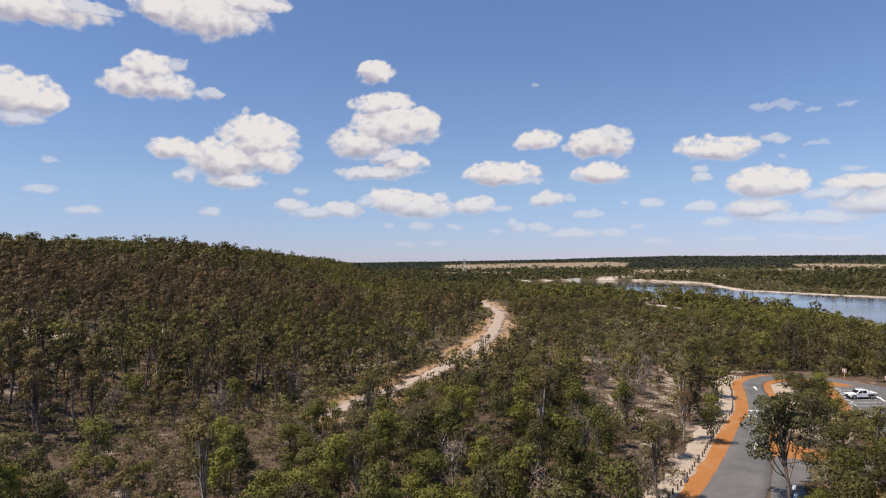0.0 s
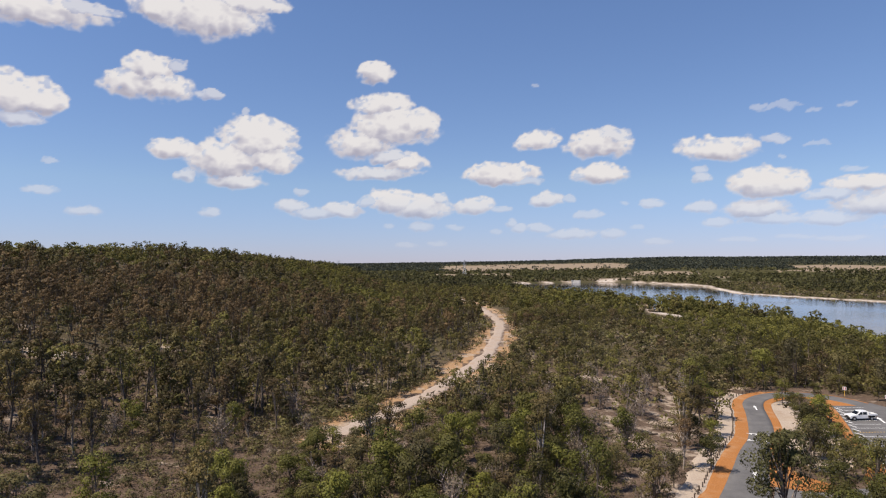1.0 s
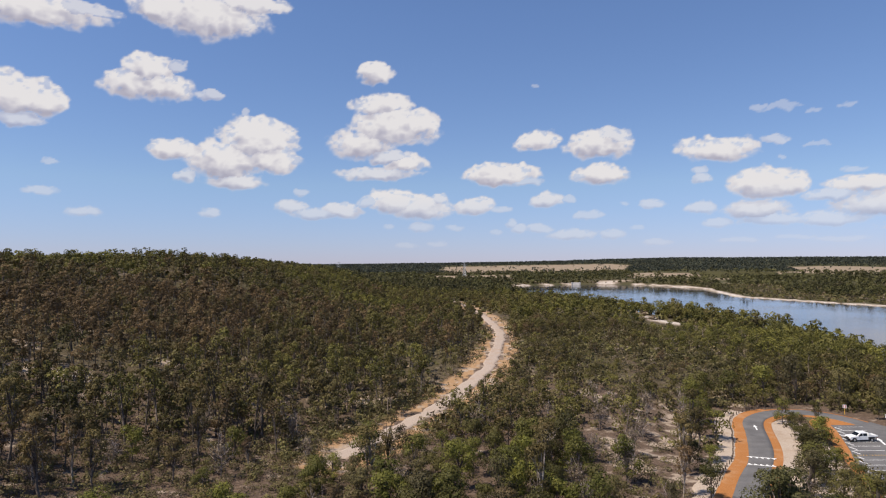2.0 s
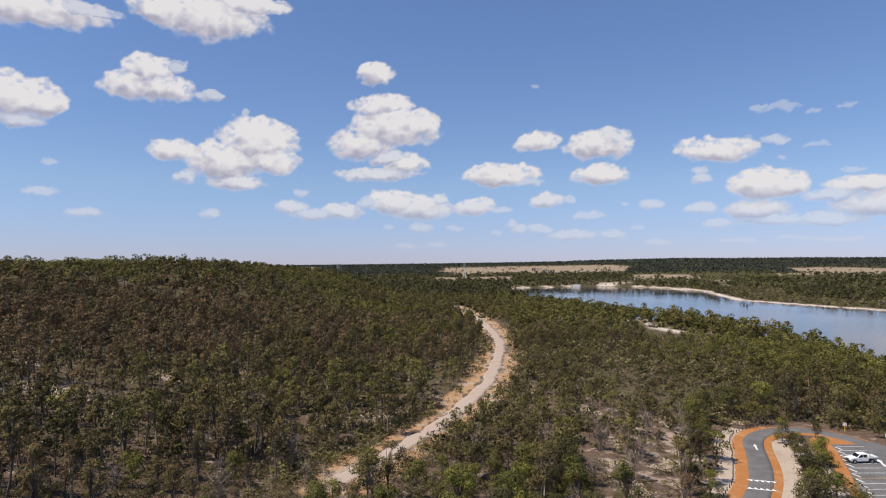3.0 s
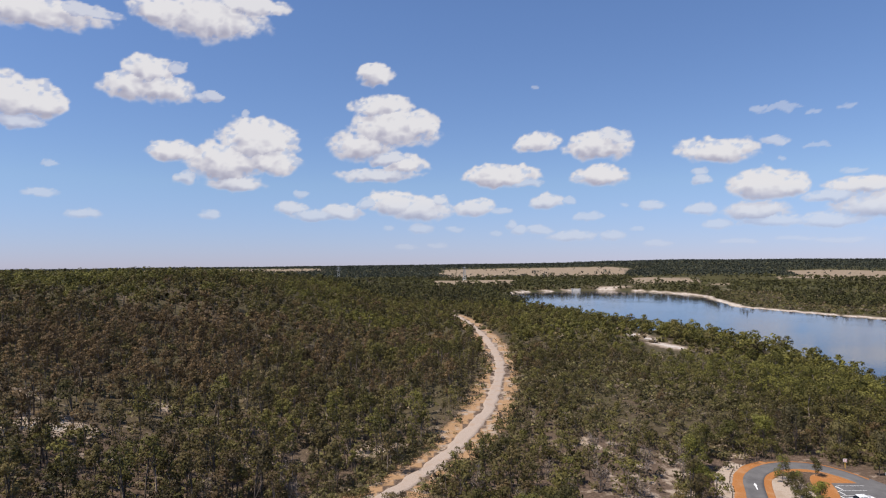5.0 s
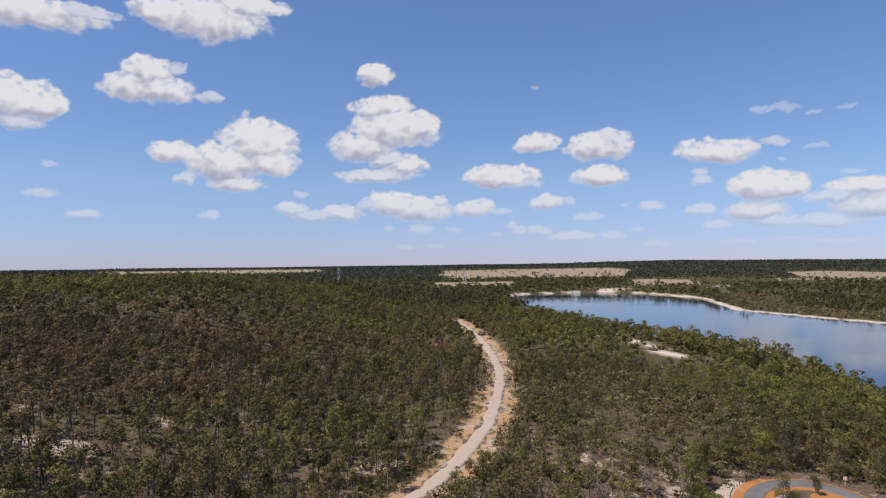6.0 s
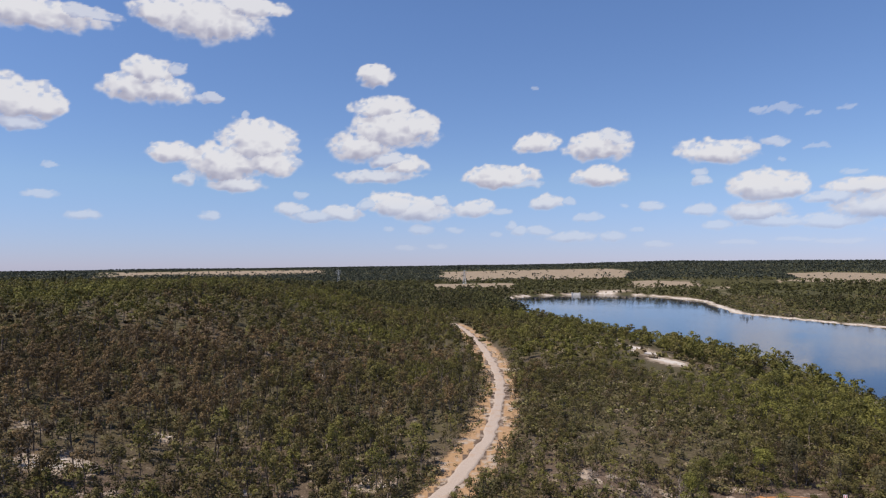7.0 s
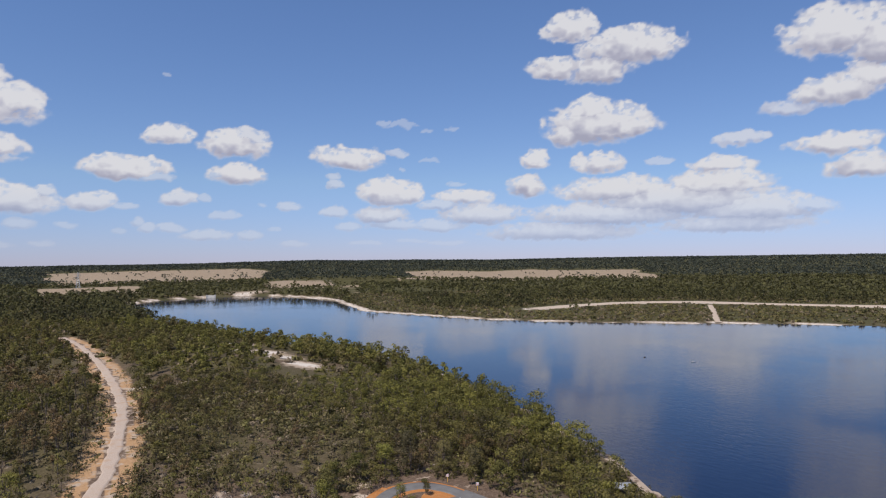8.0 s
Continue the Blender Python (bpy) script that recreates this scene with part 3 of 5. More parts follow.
def cloud_sheet():
    step_deg = 0.095
    az, el = np.meshgrid(np.arange(-37, 74, step_deg), np.arange(0.6, 26, step_deg))
    shrink = np.clip(0.22 + el / 11, 0.25, 1)
    wx = 1.0 * (fbm(az / 2.0, el / 1.4, 60, 3) - 0.5) + 0.50 * (fbm(az / 0.7, el / 0.55, 70, 3, 0.45) - 0.5)
    wy = 0.7 * (fbm(az / 2.0 + 40, el / 1.4, 64, 3) - 0.5) + 0.42 * (fbm(az / 0.7 + 40, el / 0.55, 74, 3, 0.45) - 0.5)
    x, y = az + wx * shrink, el + wy * shrink
    field, thick, tall = np.full(az.shape, -1.0), np.ones(az.shape), np.zeros(az.shape)
    for bank in CLOUDS:
        base = min(e - h for a, e, w, h in bank)
        crown = max(e + h for a, e, w, h in bank)
        for a, e, w, h in bank:
            e = e - 0.12 - 0.018 * e
            dx, dy = (x - a) / (w * 1.2), (y - e) / (h * 1.08)
            dy = np.where(dy < 0, dy * 1.3, dy / 1.08)
            here = 1 - np.hypot(dx, dy)
            more = here > field
            thick = np.where(more, np.clip(0.12 + 1.0 * h, 0.2, 1), thick)
            tall = np.where(more, np.clip(0.55 * (y - e) / h + 0.45 * (2 * (y - base) / (crown - base) - 1) * min(1, h), -1, 1), tall)
            field = np.where(more, here, field)
    low = step(el, 2, 9)
    lumps = fbm(az / 1.05, el / 0.8, 80, 4, 0.48) * low + fbm(az / 0.5, el / 0.28, 90, 4, 0.6) * (1 - low)
    billow = 1 - np.abs(2 * fbm(az / 1.1 + 3, el / 0.8, 95, 3, 0.45) - 1)
    body = field + 0.40 * (lumps - 0.5) + 0.14 * (billow - 0.6) * low
    crisp = 0.15 + 0.22 * step(-tall, -0.3, 0.8) + 0.10 * (1 - low)
    alpha = step(body, -0.03, -0.03 + crisp) * thick
    alpha *= 0.55 + 0.45 * step(fbm(az / 0.45, el / 0.3, 99, 3), 0.30, 0.52) * (1 - step(body, 0.3, 0.5)) + 0.45 * step(body, 0.3, 0.5)
    # painted into the glow: white sunlit crowns, soft lilac-grey hollows and undersides, light through thin edges
    def shifted(f, dj, di):
        return np.roll(np.roll(f, -dj, 0), di, 1)
    n = int(0.3 / step_deg)
    solid = np.clip(body, 0, 0.8)
    relief = solid - (shifted(solid, n, -n) + shifted(solid, 2 * n, -n) + shifted(solid, 3 * n, -2 * n)) / 3
    depth = step(body, 0.02, 0.40)
    light = 0.80 + 0.60 * tall * depth + 1.1 * relief * depth + 0.75 * (billow - 0.62) * depth * (0.3 + 0.7 * low)
    light = np.clip(light - 0.15 * depth, 0, 1)
    keep = alpha > 0.004
    rows, cols = az.shape
    cell = keep[:-1, :-1] | keep[1:, :-1] | keep[:-1, 1:] | keep[1:, 1:]
    i, j = np.nonzero(cell)
    quads = np.stack([i * cols + j, i * cols + j + 1, (i + 1) * cols + j + 1, (i + 1) * cols + j], -1)
    used, inverse = np.unique(quads, return_inverse=True)
    a, e = np.radians(az.ravel()[used]), np.radians(el.ravel()[used])
    p = 4800 * np.stack([np.sin(a) * np.cos(e), np.cos(a) * np.cos(e), np.sin(e)], -1)
    p[:, 2] += 34
    m = bpy.data.materials.new("cloud")
    m.use_nodes = True
    n_, l = m.node_tree.nodes, m.node_tree.links
    n_.remove(n_["Principled BSDF"])
    em, tr, mix = n_.new("ShaderNodeEmission"), n_.new("ShaderNodeBsdfTransparent"), n_.new("ShaderNodeMixShader")
    # the sheet glows; its lit and shaded tones are emission colours
    l.new(ramp(n_, l, attr(n_, "light"), [(0.0, (0.37, 0.365, 0.44)), (0.35, (0.45, 0.445, 0.51)), (0.7, (0.575, 0.565, 0.60)), (1.0, (0.70, 0.69, 0.69))]), em.inputs["Color"])
    l.new(attr(n_, "alpha"), mix.inputs[0])
    l.new(tr.outputs[0], mix.inputs[1])
    l.new(em.outputs[0], mix.inputs[2])
    l.new(mix.outputs[0], n_["Material Output"].inputs["Surface"])
    m.cycles.emission_sampling = "NONE"
    thin = np.clip(0.30 + el / 9, 0, 1)
    me = np_mesh("backdrop", p, inverse.reshape(-1, 4), [m], smooth=True, alpha=(alpha * thin * 0.97).ravel()[used], light=light.ravel()[used])
    return tagged(new("backdrop", me), "scattered white cumulus clouds in a blue sky", "clouds", kind="structure")


backdrop = cloud_sheet()

# ---- roads ----
def smooth_line(line, pace=1.0):
    """The line through the given places, rounded, one place a pace."""
    p = np.array(line, float)
    for _ in range(3):
        q, r = 0.75 * p[:-1] + 0.25 * p[1:], 0.25 * p[:-1] + 0.75 * p[1:]
        p = np.concatenate([p[:1], np.stack([q, r], 1).reshape(-1, 2), p[-1:]])
    d = np.concatenate([[0], np.cumsum(np.hypot(*np.diff(p, axis=0).T))])
    s = np.linspace(0, d[-1], max(2, int(d[-1] / pace)))
    return np.stack([np.interp(s, d, p[:, 0]), np.interp(s, d, p[:, 1])], -1)


def ribbon(name, line, left, right, lift, mat, label, category, pace=1.0, ragged=0.0, across=6, drop=0.35, seed=1):
    """A strip along a line, draped on the land, with edges that dip into it."""
    p = smooth_line(line, pace)
    t = np.gradient(p, axis=0)
    t /= np.hypot(t[:, 0], t[:, 1])[:, None]
    nrm = np.stack([-t[:, 1], t[:, 0]], -1)
    s = np.arange(len(p)) * pace
    l = left + ragged * (fbm(s / 4, s * 0 + 3, seed) - 0.5) * 2
    r = right + ragged * (fbm(s / 4, s * 0 + 9, seed + 5) - 0.5) * 2
    k = np.linspace(0, 1, across + 1)
    off = l[:, None] * (1 - k) - r[:, None] * k
    off = np.concatenate([off[:, :1] + 0.25, off, off[:, -1:] - 0.25], 1)
    x = p[:, :1] + nrm[:, :1] * off
    y = p[:, 1:] + nrm[:, 1:] * off
    z = height(x, y) + lift
    z[:, 0] -= drop
    z[:, -1] -= drop
    n, m = x.shape
    i, j = np.meshgrid(np.arange(n - 1), np.arange(m - 1), indexing="ij")
    quads = np.stack([i * m + j, i * m + j + 1, (i + 1) * m + j + 1, (i + 1) * m + j], -1).reshape(-1, 4)[:, ::-1]
    me = np_mesh(name, np.stack([x, y, z], -1).reshape(-1, 3), quads, [mat], smooth=True)
    if me.polygons[len(me.polygons) // 2].normal.z < 0:
        me.flip_normals()
    return tagged(new(name, me), label, category, kind="structure")


def patch(name, poly, z, mat, label, category, ragged=0.0):
    bm = bmesh.new()
    p = smooth_line(poly + poly[:2], 0.8)[1:-1] if ragged else np.array(poly)
    top = [bm.verts.new((x, y, z)) for x, y in p]
    f = bm.faces.new(top)
    if f.normal.z < 0 or sum(a[0] * b[1] - b[0] * a[1] for a, b in zip(poly, poly[1:] + poly[:1])) < 0:
        f.normal_flip()
    low = bmesh.ops.extrude_edge_only(bm, edges=bm.edges[:])
    bmesh.ops.translate(bm, verts=[g for g in low["geom"] if isinstance(g, bmesh.types.BMVert)], vec=(0, 0, -0.35))
    bmesh.ops.triangulate(bm, faces=bm.faces[:])
    ob = part(name, bm, mat)
    return tagged(ob, label, category, kind="structure")


ribbon("gravel_track", TRACK, 1.5, 1.5, 0.14, M_TRACK, "pale gravel track winding between the trees", "track", 1.0, 0.75)
ribbon("gravel_track", FAR_TRACK, 11, 11, 0.5, M_SAND, "wide pale sandy track on the far bank", "track", 5, 3.5)
ribbon("gravel_track", FAR_PATH, 2.4, 2.4, 0.3, M_SAND, "short sandy path down to the lake", "track", 3, 1.4)


def offset(line, by):
    """The line moved to its left."""
    p = smooth_line(line, 1.0)
    t = np.gradient(p, axis=0)
    t /= np.hypot(t[:, 0], t[:, 1])[:, None]
    return [(float(q[0] - d[1] * by), float(q[1] + d[0] * by)) for q, d in zip(p, t)]


def band(name, one, two, lift, mat, label, category, ragged=0.0, across=5, seed=1):
    """A strip between two edges, laid on the land, with edges that dip into it."""
    a, b = smooth_line(one, 0.5), smooth_line(two, 0.5)
    n = max(len(a), len(b))
    u = np.linspace(0, 1, n)
    a, b = (np.stack([np.interp(u, np.linspace(0, 1, len(q)), q[:, i]) for i in (0, 1)], -1) for q in (a, b))
    w = (b - a) / np.hypot(*(b - a).T)[:, None]
    s = np.arange(n) * 0.5
    a = a + w * (ragged * 2 * (fbm(s / 3, s * 0 + 3, seed, 3) - 0.5))[:, None]
    b = b + w * (ragged * 2 * (fbm(s / 3, s * 0 + 9, seed + 5, 3) - 0.5))[:, None]
    k = np.linspace(0, 1, across + 1)[None, :, None]
    p = a[:, None] * (1 - k) + b[:, None] * k
    p = np.concatenate([p[:, :1] - 0.15 * w[:, None], p, p[:, -1:] + 0.15 * w[:, None]], 1)
    z = height(p[..., 0], p[..., 1]) + lift
    z[:, 0] -= 0.3
    z[:, -1] -= 0.3
    m = across + 3
    i, j = np.meshgrid(np.arange(n - 1), np.arange(m - 1), indexing="ij")
    quads = np.stack([i * m + j, i * m + j + 1, (i + 1) * m + j + 1, (i + 1) * m + j], -1).reshape(-1, 4)
    me = np_mesh(name, np.concatenate([p, z[..., None]], -1).reshape(-1, 3), quads, [mat], smooth=True)
    me.update()
    if sum(f.normal.z for f in me.polygons) < 0:
        me.flip_normals()
    return tagged(new(name, me), label, category, kind="structure")


band("gravel_shoulder", offset(ROAD_LEFT[:13], 1.9), offset(ROAD_LEFT[:13], -0.4), 0.05, M_ORANGE, "bright orange gravel shoulder beside the asphalt", "shoulder", 0.3, seed=4)
band("gravel_shoulder", offset(ROAD_RIGHT[4:], 0.4), offset(ROAD_RIGHT[4:], -1.5), 0.05, M_ORANGE, "bright orange gravel shoulder edging the traffic island", "shoulder", 0.25, seed=7)
band("sand_verge", offset(ROAD_LEFT[1:12], 4.6), offset(ROAD_LEFT[1:12], 1.4), 0.02, M_SAND, "pale sandy verge along the row of posts", "verge", 0.7, seed=9)
band("gravel_shoulder", offset(ROAD_LEFT[12:], 0.8), offset(ROAD_LEFT[12:], -0.3), 0.04, M_ORANGE, "thin orange gravel edge on the outside of the bend", "shoulder", 0.2, seed=14)
band("road", ROAD_LEFT, ROAD_RIGHT, 0.11, M_ASPHALT, "grey asphalt one-way park road", "road", 0.05)
patch("gravel_shoulder", [(49, 77), (55, 84), (60, 97.5), (64.2, 108), (67, 119.5), (70, 124.5), (73.6, 123.5), (77, 119), (82.2, 114), (84, 78), (70, 70), (52, 72)], ROAD_Z + 0.045, M_ORANGE, "orange gravel border of the car park", "shoulder", 0.3)
patch("gravel_shoulder", [(34.6, 60.5), (37, 66.8), (44, 66), (46, 58), (38, 55)], ROAD_Z + 0.06, M_ORANGE, "orange gravel corner of the junction", "shoulder", 0.3)
patch("gravel_shoulder", [(37.8, 75.4), (40.2, 81), (42.6, 85.4), (44.6, 85), (43.6, 80), (47, 75.6), (42.5, 74.2)], ROAD_Z + 0.06, M_ORANGE, "orange gravel tip of the traffic island", "shoulder", 0.3)
patch("car_park", [(54, 72), (57.4, 86), (61.2, 97), (64.2, 103), (69.6, 115.4), (70.6, 118.8), (75.6, 118.6), (79.2, 121), (81, 112), (82, 76), (70, 71)], ROAD_Z + 0.115, M_ASPHALT, "grey asphalt car park with marked bays", "car park")
patch("road", JUNCTION, ROAD_Z + 0.122, M_ASPHALT, "asphalt side road joining the park road", "road")
patch("sand_island", offset(ROAD_RIGHT[5:11], -1.3)[1:-1:3] + [(63.4, 122.6), (65, 123.4), (65.8, 119), (63.2, 108), (59.6, 98), (56.0, 90), (52, 82), (47, 80)], ROAD_Z + 0.10, M_SAND, "pale sandy traffic island planted with trees", "island", 0.3)


def marking(name, poly, mat=M_PAINT, label="white painted road marking"):
    bm = bmesh.new()
    f = bm.faces.new([bm.verts.new((x, y, ROAD_Z + 0.128)) for x, y in poly])
    f.normal_update()
    if f.normal.z < 0:
        f.normal_flip()
    bmesh.ops.triangulate(bm, faces=bm.faces[:])
    return tagged(part(name, bm, mat), label, "road marking", kind="structure")


def bar(a, b, width):
    a, b = Vector(a), Vector(b)
    n = (b - a).normalized()
    n = Vector((-n.y, n.x)) * width / 2
    return [tuple(a + n), tuple(b + n), tuple(b - n), tuple(a - n)]


def arrow(tail, tip, width=0.16, head=0.42):
    a, b = Vector(tail), Vector(tip)
    d = (b - a).normalized()
    n = Vector((-d.y, d.x))
    neck = b - d * 1.6
    return [tuple(v) for v in (a + n * width, neck + n * width, neck + n * head, b, neck - n * head, neck - n * width, a - n * width)]


marking("direction_arrow", arrow((55.6, 115.5), (56.8, 119.2), 0.12, 0.32), label="white painted straight arrow on the road")
marking("direction_arrow", arrow((37.7, 79.0), (39.2, 82.1), 0.12, 0.32), label="white painted straight arrow on the road")
marking("direction_arrow", arrow((71.7, 105.8), (73.1, 109.9)), label="white painted arrow in the car park aisle")


def bay_left(y):
    return 64.7 + (y - 103) * 0.42


for k in range(15):
    y0 = 117.3 - 2.45 * k
    x0 = bay_left(y0)
    if k == 7:
        for i in range(11):
            marking("bay_line", bar((x0 + 0.45 * i, y0), (x0 + 0.45 * i + 0.24, y0), 0.2), M_YELLOW, "yellow dashed bay line on the asphalt")
    else:
        marking("bay_line", bar((x0, y0), (x0 + 4.9, y0), 0.12), label="white painted line between parking bays")
    marking("bay_line", bar((x0 - 0.45, y0 - 0.2), (x0 - 0.15, y0 - 1.9), 0.22), label="short white painted stroke at the head of a bay")
# raised hump between two toothed bars
for y0, way in ((99.2, -1), (95.3, 1)):
    c = (y0 - 97.1) * 0.46 + 47.4
    marking("hump_bar", bar((c - 1.95, y0 + 0.65), (c + 1.95, y0 - 0.65), 0.2), label="white painted bar across the road hump")
    for k in range(5):
        u = -1.5 + 0.75 * k
        q = (c + u, y0 - u * 0.333)
        marking("hump_tooth", [(q[0] - 0.26, q[1] + 0.09 + 0.1 * way), (q[0] + 0.26, q[1] - 0.09 + 0.1 * way), (q[0] + 0.1 * way, q[1] + 0.75 * way)], label="white painted tooth on the road hump")
for a, b in (((33.6, 62.6), (34.4, 63.8)), ((34.8, 65.0), (35.5, 66.2)), ((29.2, 62.4), (31.2, 61.2))):
    marking("junction_mark", bar(a, b, 0.3), label="worn white mark at the junction")


# ---- posts along the verge ----
def bollard():
    ob = new("timber_bollard", None)
    bm = rod(bmesh.new(), (0, 0, -0.15), (0, 0, 0.62), 0.085, 0.080, 8)
    bmesh.ops.bevel(bm, geom=[e for e in bm.edges if all(v.co.z > 0.6 for v in e.verts)], offset=0.02, segments=1, affect="EDGES")
    part("post", bm, M_WOODPOST, ob)
    return tagged(ob, "short dark weathered timber post set in sand", "bollard", "posts along the road verge")


first = bollard()
spots = smooth_line(offset(ROAD_LEFT[1:14], 2.25), 1.42)
for k, (px, py) in enumerate(spots):
    m = pose(px + random.uniform(-0.08, 0.08), py + random.uniform(-0.08, 0.08), float(height(px, py)), random.uniform(-4, 4), random.uniform(-4, 4), random.uniform(0, 360))
    if k == 0:
        first.matrix_basis = m
    else:
        copy_thing(first, m)

# ---- trees ----
def tube(path, radii, sides):
    """A tapered bent tube: verts and quads."""
    path = np.array(path, float)
    d = np.gradient(path, axis=0)
    d /= np.linalg.norm(d, axis=1)[:, None] + 1e-9
    side = np.cross(d, [0.31, 0.95, 0.05])
    side /= np.linalg.norm(side, axis=1)[:, None] + 1e-9
    up = np.cross(d, side)
    a = np.arange(sides) * 2 * np.pi / sides
    v = path[:, None] + np.array(radii)[:, None, None] * (np.cos(a)[None, :, None] * side[:, None] + np.sin(a)[None, :, None] * up[:, None])
    n = len(path)
    i, j = np.meshgrid(np.arange(n - 1), np.arange(sides), indexing="ij")
    k = (j + 1) % sides
    q = np.stack([i * sides + j, i * sides + k, (i + 1) * sides + k, (i + 1) * sides + j], -1).reshape(-1, 4)
    return v.reshape(-1, 3), q


def joined(pieces):
    vs, fs, n = [], [], 0
    for v, f in pieces:
        vs.append(v)
        fs.append(f + n)
        n += len(v)
    return np.concatenate(vs), np.concatenate(fs)


def sprays(rng, centres, radii, count, size, flat=0.78, up=0.12, heart=None):
    """Leaf sprays on the shells of clumps, each a slim blade of 3 corners: verts, faces, soft normals."""
    k = len(centres)
    d = rng.normal(size=(k, count, 3))
    d[..., 2] += 0.40
    d /= np.linalg.norm(d, axis=2)[..., None]
    lump = 1 + 0.16 * np.sin(5.0 * d[..., :1] + 3.0 * np.arange(k)[:, None, None]) * np.sin(4.0 * d[..., 1:2] + 1.7 * np.arange(k)[:, None, None])
    reach = radii[:, None, None] * lump * (0.62 + 0.42 * rng.rand(k, count, 1) ** 0.55)
    p = centres[:, None] + d * reach * np.array([1, 1, flat])
    nrm = d + rng.normal(size=d.shape) * 0.30 + np.array([0, 0, up])
    nrm /= np.linalg.norm(nrm, axis=2)[..., None]
    a = np.cross(nrm, rng.normal(size=d.shape))
    a /= np.linalg.norm(a, axis=2)[..., None]
    b = np.cross(nrm, a)
    s = size * (0.55 + 0.9 * rng.rand(k, count, 1))
    if heart is None:
        heart = centres.mean(0) - np.array([0, 0, 0.3])
    out = p - heart
    out /= np.linalg.norm(out, axis=2)[..., None] + 1e-6
    soft = 0.60 * d + 0.30 * out + 0.32 * nrm
    soft /= np.linalg.norm(soft, axis=2)[..., None]
    p, a, b, s, nrm, soft = (x.reshape(-1, x.shape[-1]) for x in (p, a, b, s, nrm, soft))
    v = np.stack([p - a * s * 0.9 - b * s * 0.4, p + a * s * 0.9 - b * s * 0.4, p + b * s * 0.95], 1)
    return v.reshape(-1, 3), np.arange(len(p) * 3).reshape(-1, 3), np.repeat(soft, 3, 0)


def tree_shape(seed, tall, wide, base, clumps, leaves, size, sides=6, limbs=True):
    """Trunk with limbs, and a crown of leaf clumps. Metres; returns two (verts, faces)."""
    rng = np.random.RandomState(seed)
    lean = rng.normal(size=2) * 0.05 * tall
    n = 5 if sides > 4 else 3
    h = np.linspace(0, 1, n)
    bend = rng.normal(size=(n, 2)) * 0.02 * tall
    bend[0] = 0
    path = np.stack([lean[0] * h + bend[:, 0], lean[1] * h + bend[:, 1], -0.3 + h * (tall * 0.82 + 0.3)], -1)
    r0 = 0.016 * tall + 0.03
    wood = [tube(path, r0 * (1 - 0.8 * h), sides)]
    # clump places: an uneven dome with gaps
    ang = rng.rand(clumps) * 2 * np.pi
    lev = rng.rand(clumps) ** 0.8
    prof = np.sqrt(np.clip(1 - (lev * 1.05 - 0.30) ** 2 / 0.62, 0.05, 1))
    rad = wide * prof * np.sqrt(rng.rand(clumps)) * 0.86
    c = np.stack([lean[0] * 0.8 + rad * np.cos(ang), lean[1] * 0.8 + rad * np.sin(ang), tall * (base + (0.93 - base) * lev)], -1)
    rc = wide * (0.27 + 0.20 * rng.rand(clumps)) * min(1.0, (20 / clumps) ** 0.4)
    if limbs:
        for k in range(clumps if sides > 4 else 5):
            f = np.clip(0.25 + 0.6 * (c[k, 2] / tall) * rng.rand(), 0.2, 0.9)
            q = np.array([np.interp(f, h, path[:, i]) for i in range(3)])
            mid = (q + c[k]) / 2 + np.array([0, 0, 0.12 * tall * (rng.rand() - 0.6)])
            w = r0 * 0.42
            wood.append(tube([q, mid, c[k]], [w, w * 0.6, w * 0.2], 4) if sides > 4 else tube([q, c[k]], [w, w * 0.3], 3))
    return joined(wood), sprays(rng, c, rc, leaves, size, heart=np.array([lean[0] * 0.8, lean[1] * 0.8, tall * (base + 0.25 * (1 - base))]))


def bare_shape(seed, tall, wide, twigs, sides=5):
    """A dead tree or leafless bush: trunk, limbs and twigs."""
    rng = np.random.RandomState(seed)
    wood = []
    h = np.linspace(0, 1, 4)
    path = np.stack([rng.normal() * 0.3 * h, rng.normal() * 0.3 * h, -0.3 + h * tall * 0.8], -1)
    wood.append(tube(path, (0.02 + 0.012 * tall) * (1 - 0.75 * h), sides))
    for k in range(twigs):
        f = 0.15 + 0.8 * rng.rand()
        q = np.array([np.interp(f, h, path[:, i]) for i in range(3)])
        a = rng.rand() * 6.28
        end = q + np.array([np.cos(a) * wide * (0.4 + 0.6 * rng.rand()), np.sin(a) * wide * (0.4 + 0.6 * rng.rand()), tall * (0.1 + 0.3 * rng.rand())])
        mid = (q + end) / 2 + rng.normal(size=3) * 0.12 * wide
        wood.append(tube([q, mid, end], [0.045, 0.03, 0.012], 3))
        for _ in range(3):
            s = mid + (end - mid) * rng.rand()
            e = s + rng.normal(size=3) * np.array([0.3, 0.3, 0.22]) * wide + np.array([0, 0, 0.15 * tall])
            wood.append(tube([s, e], [0.022, 0.008], 3))
    return joined(wood)


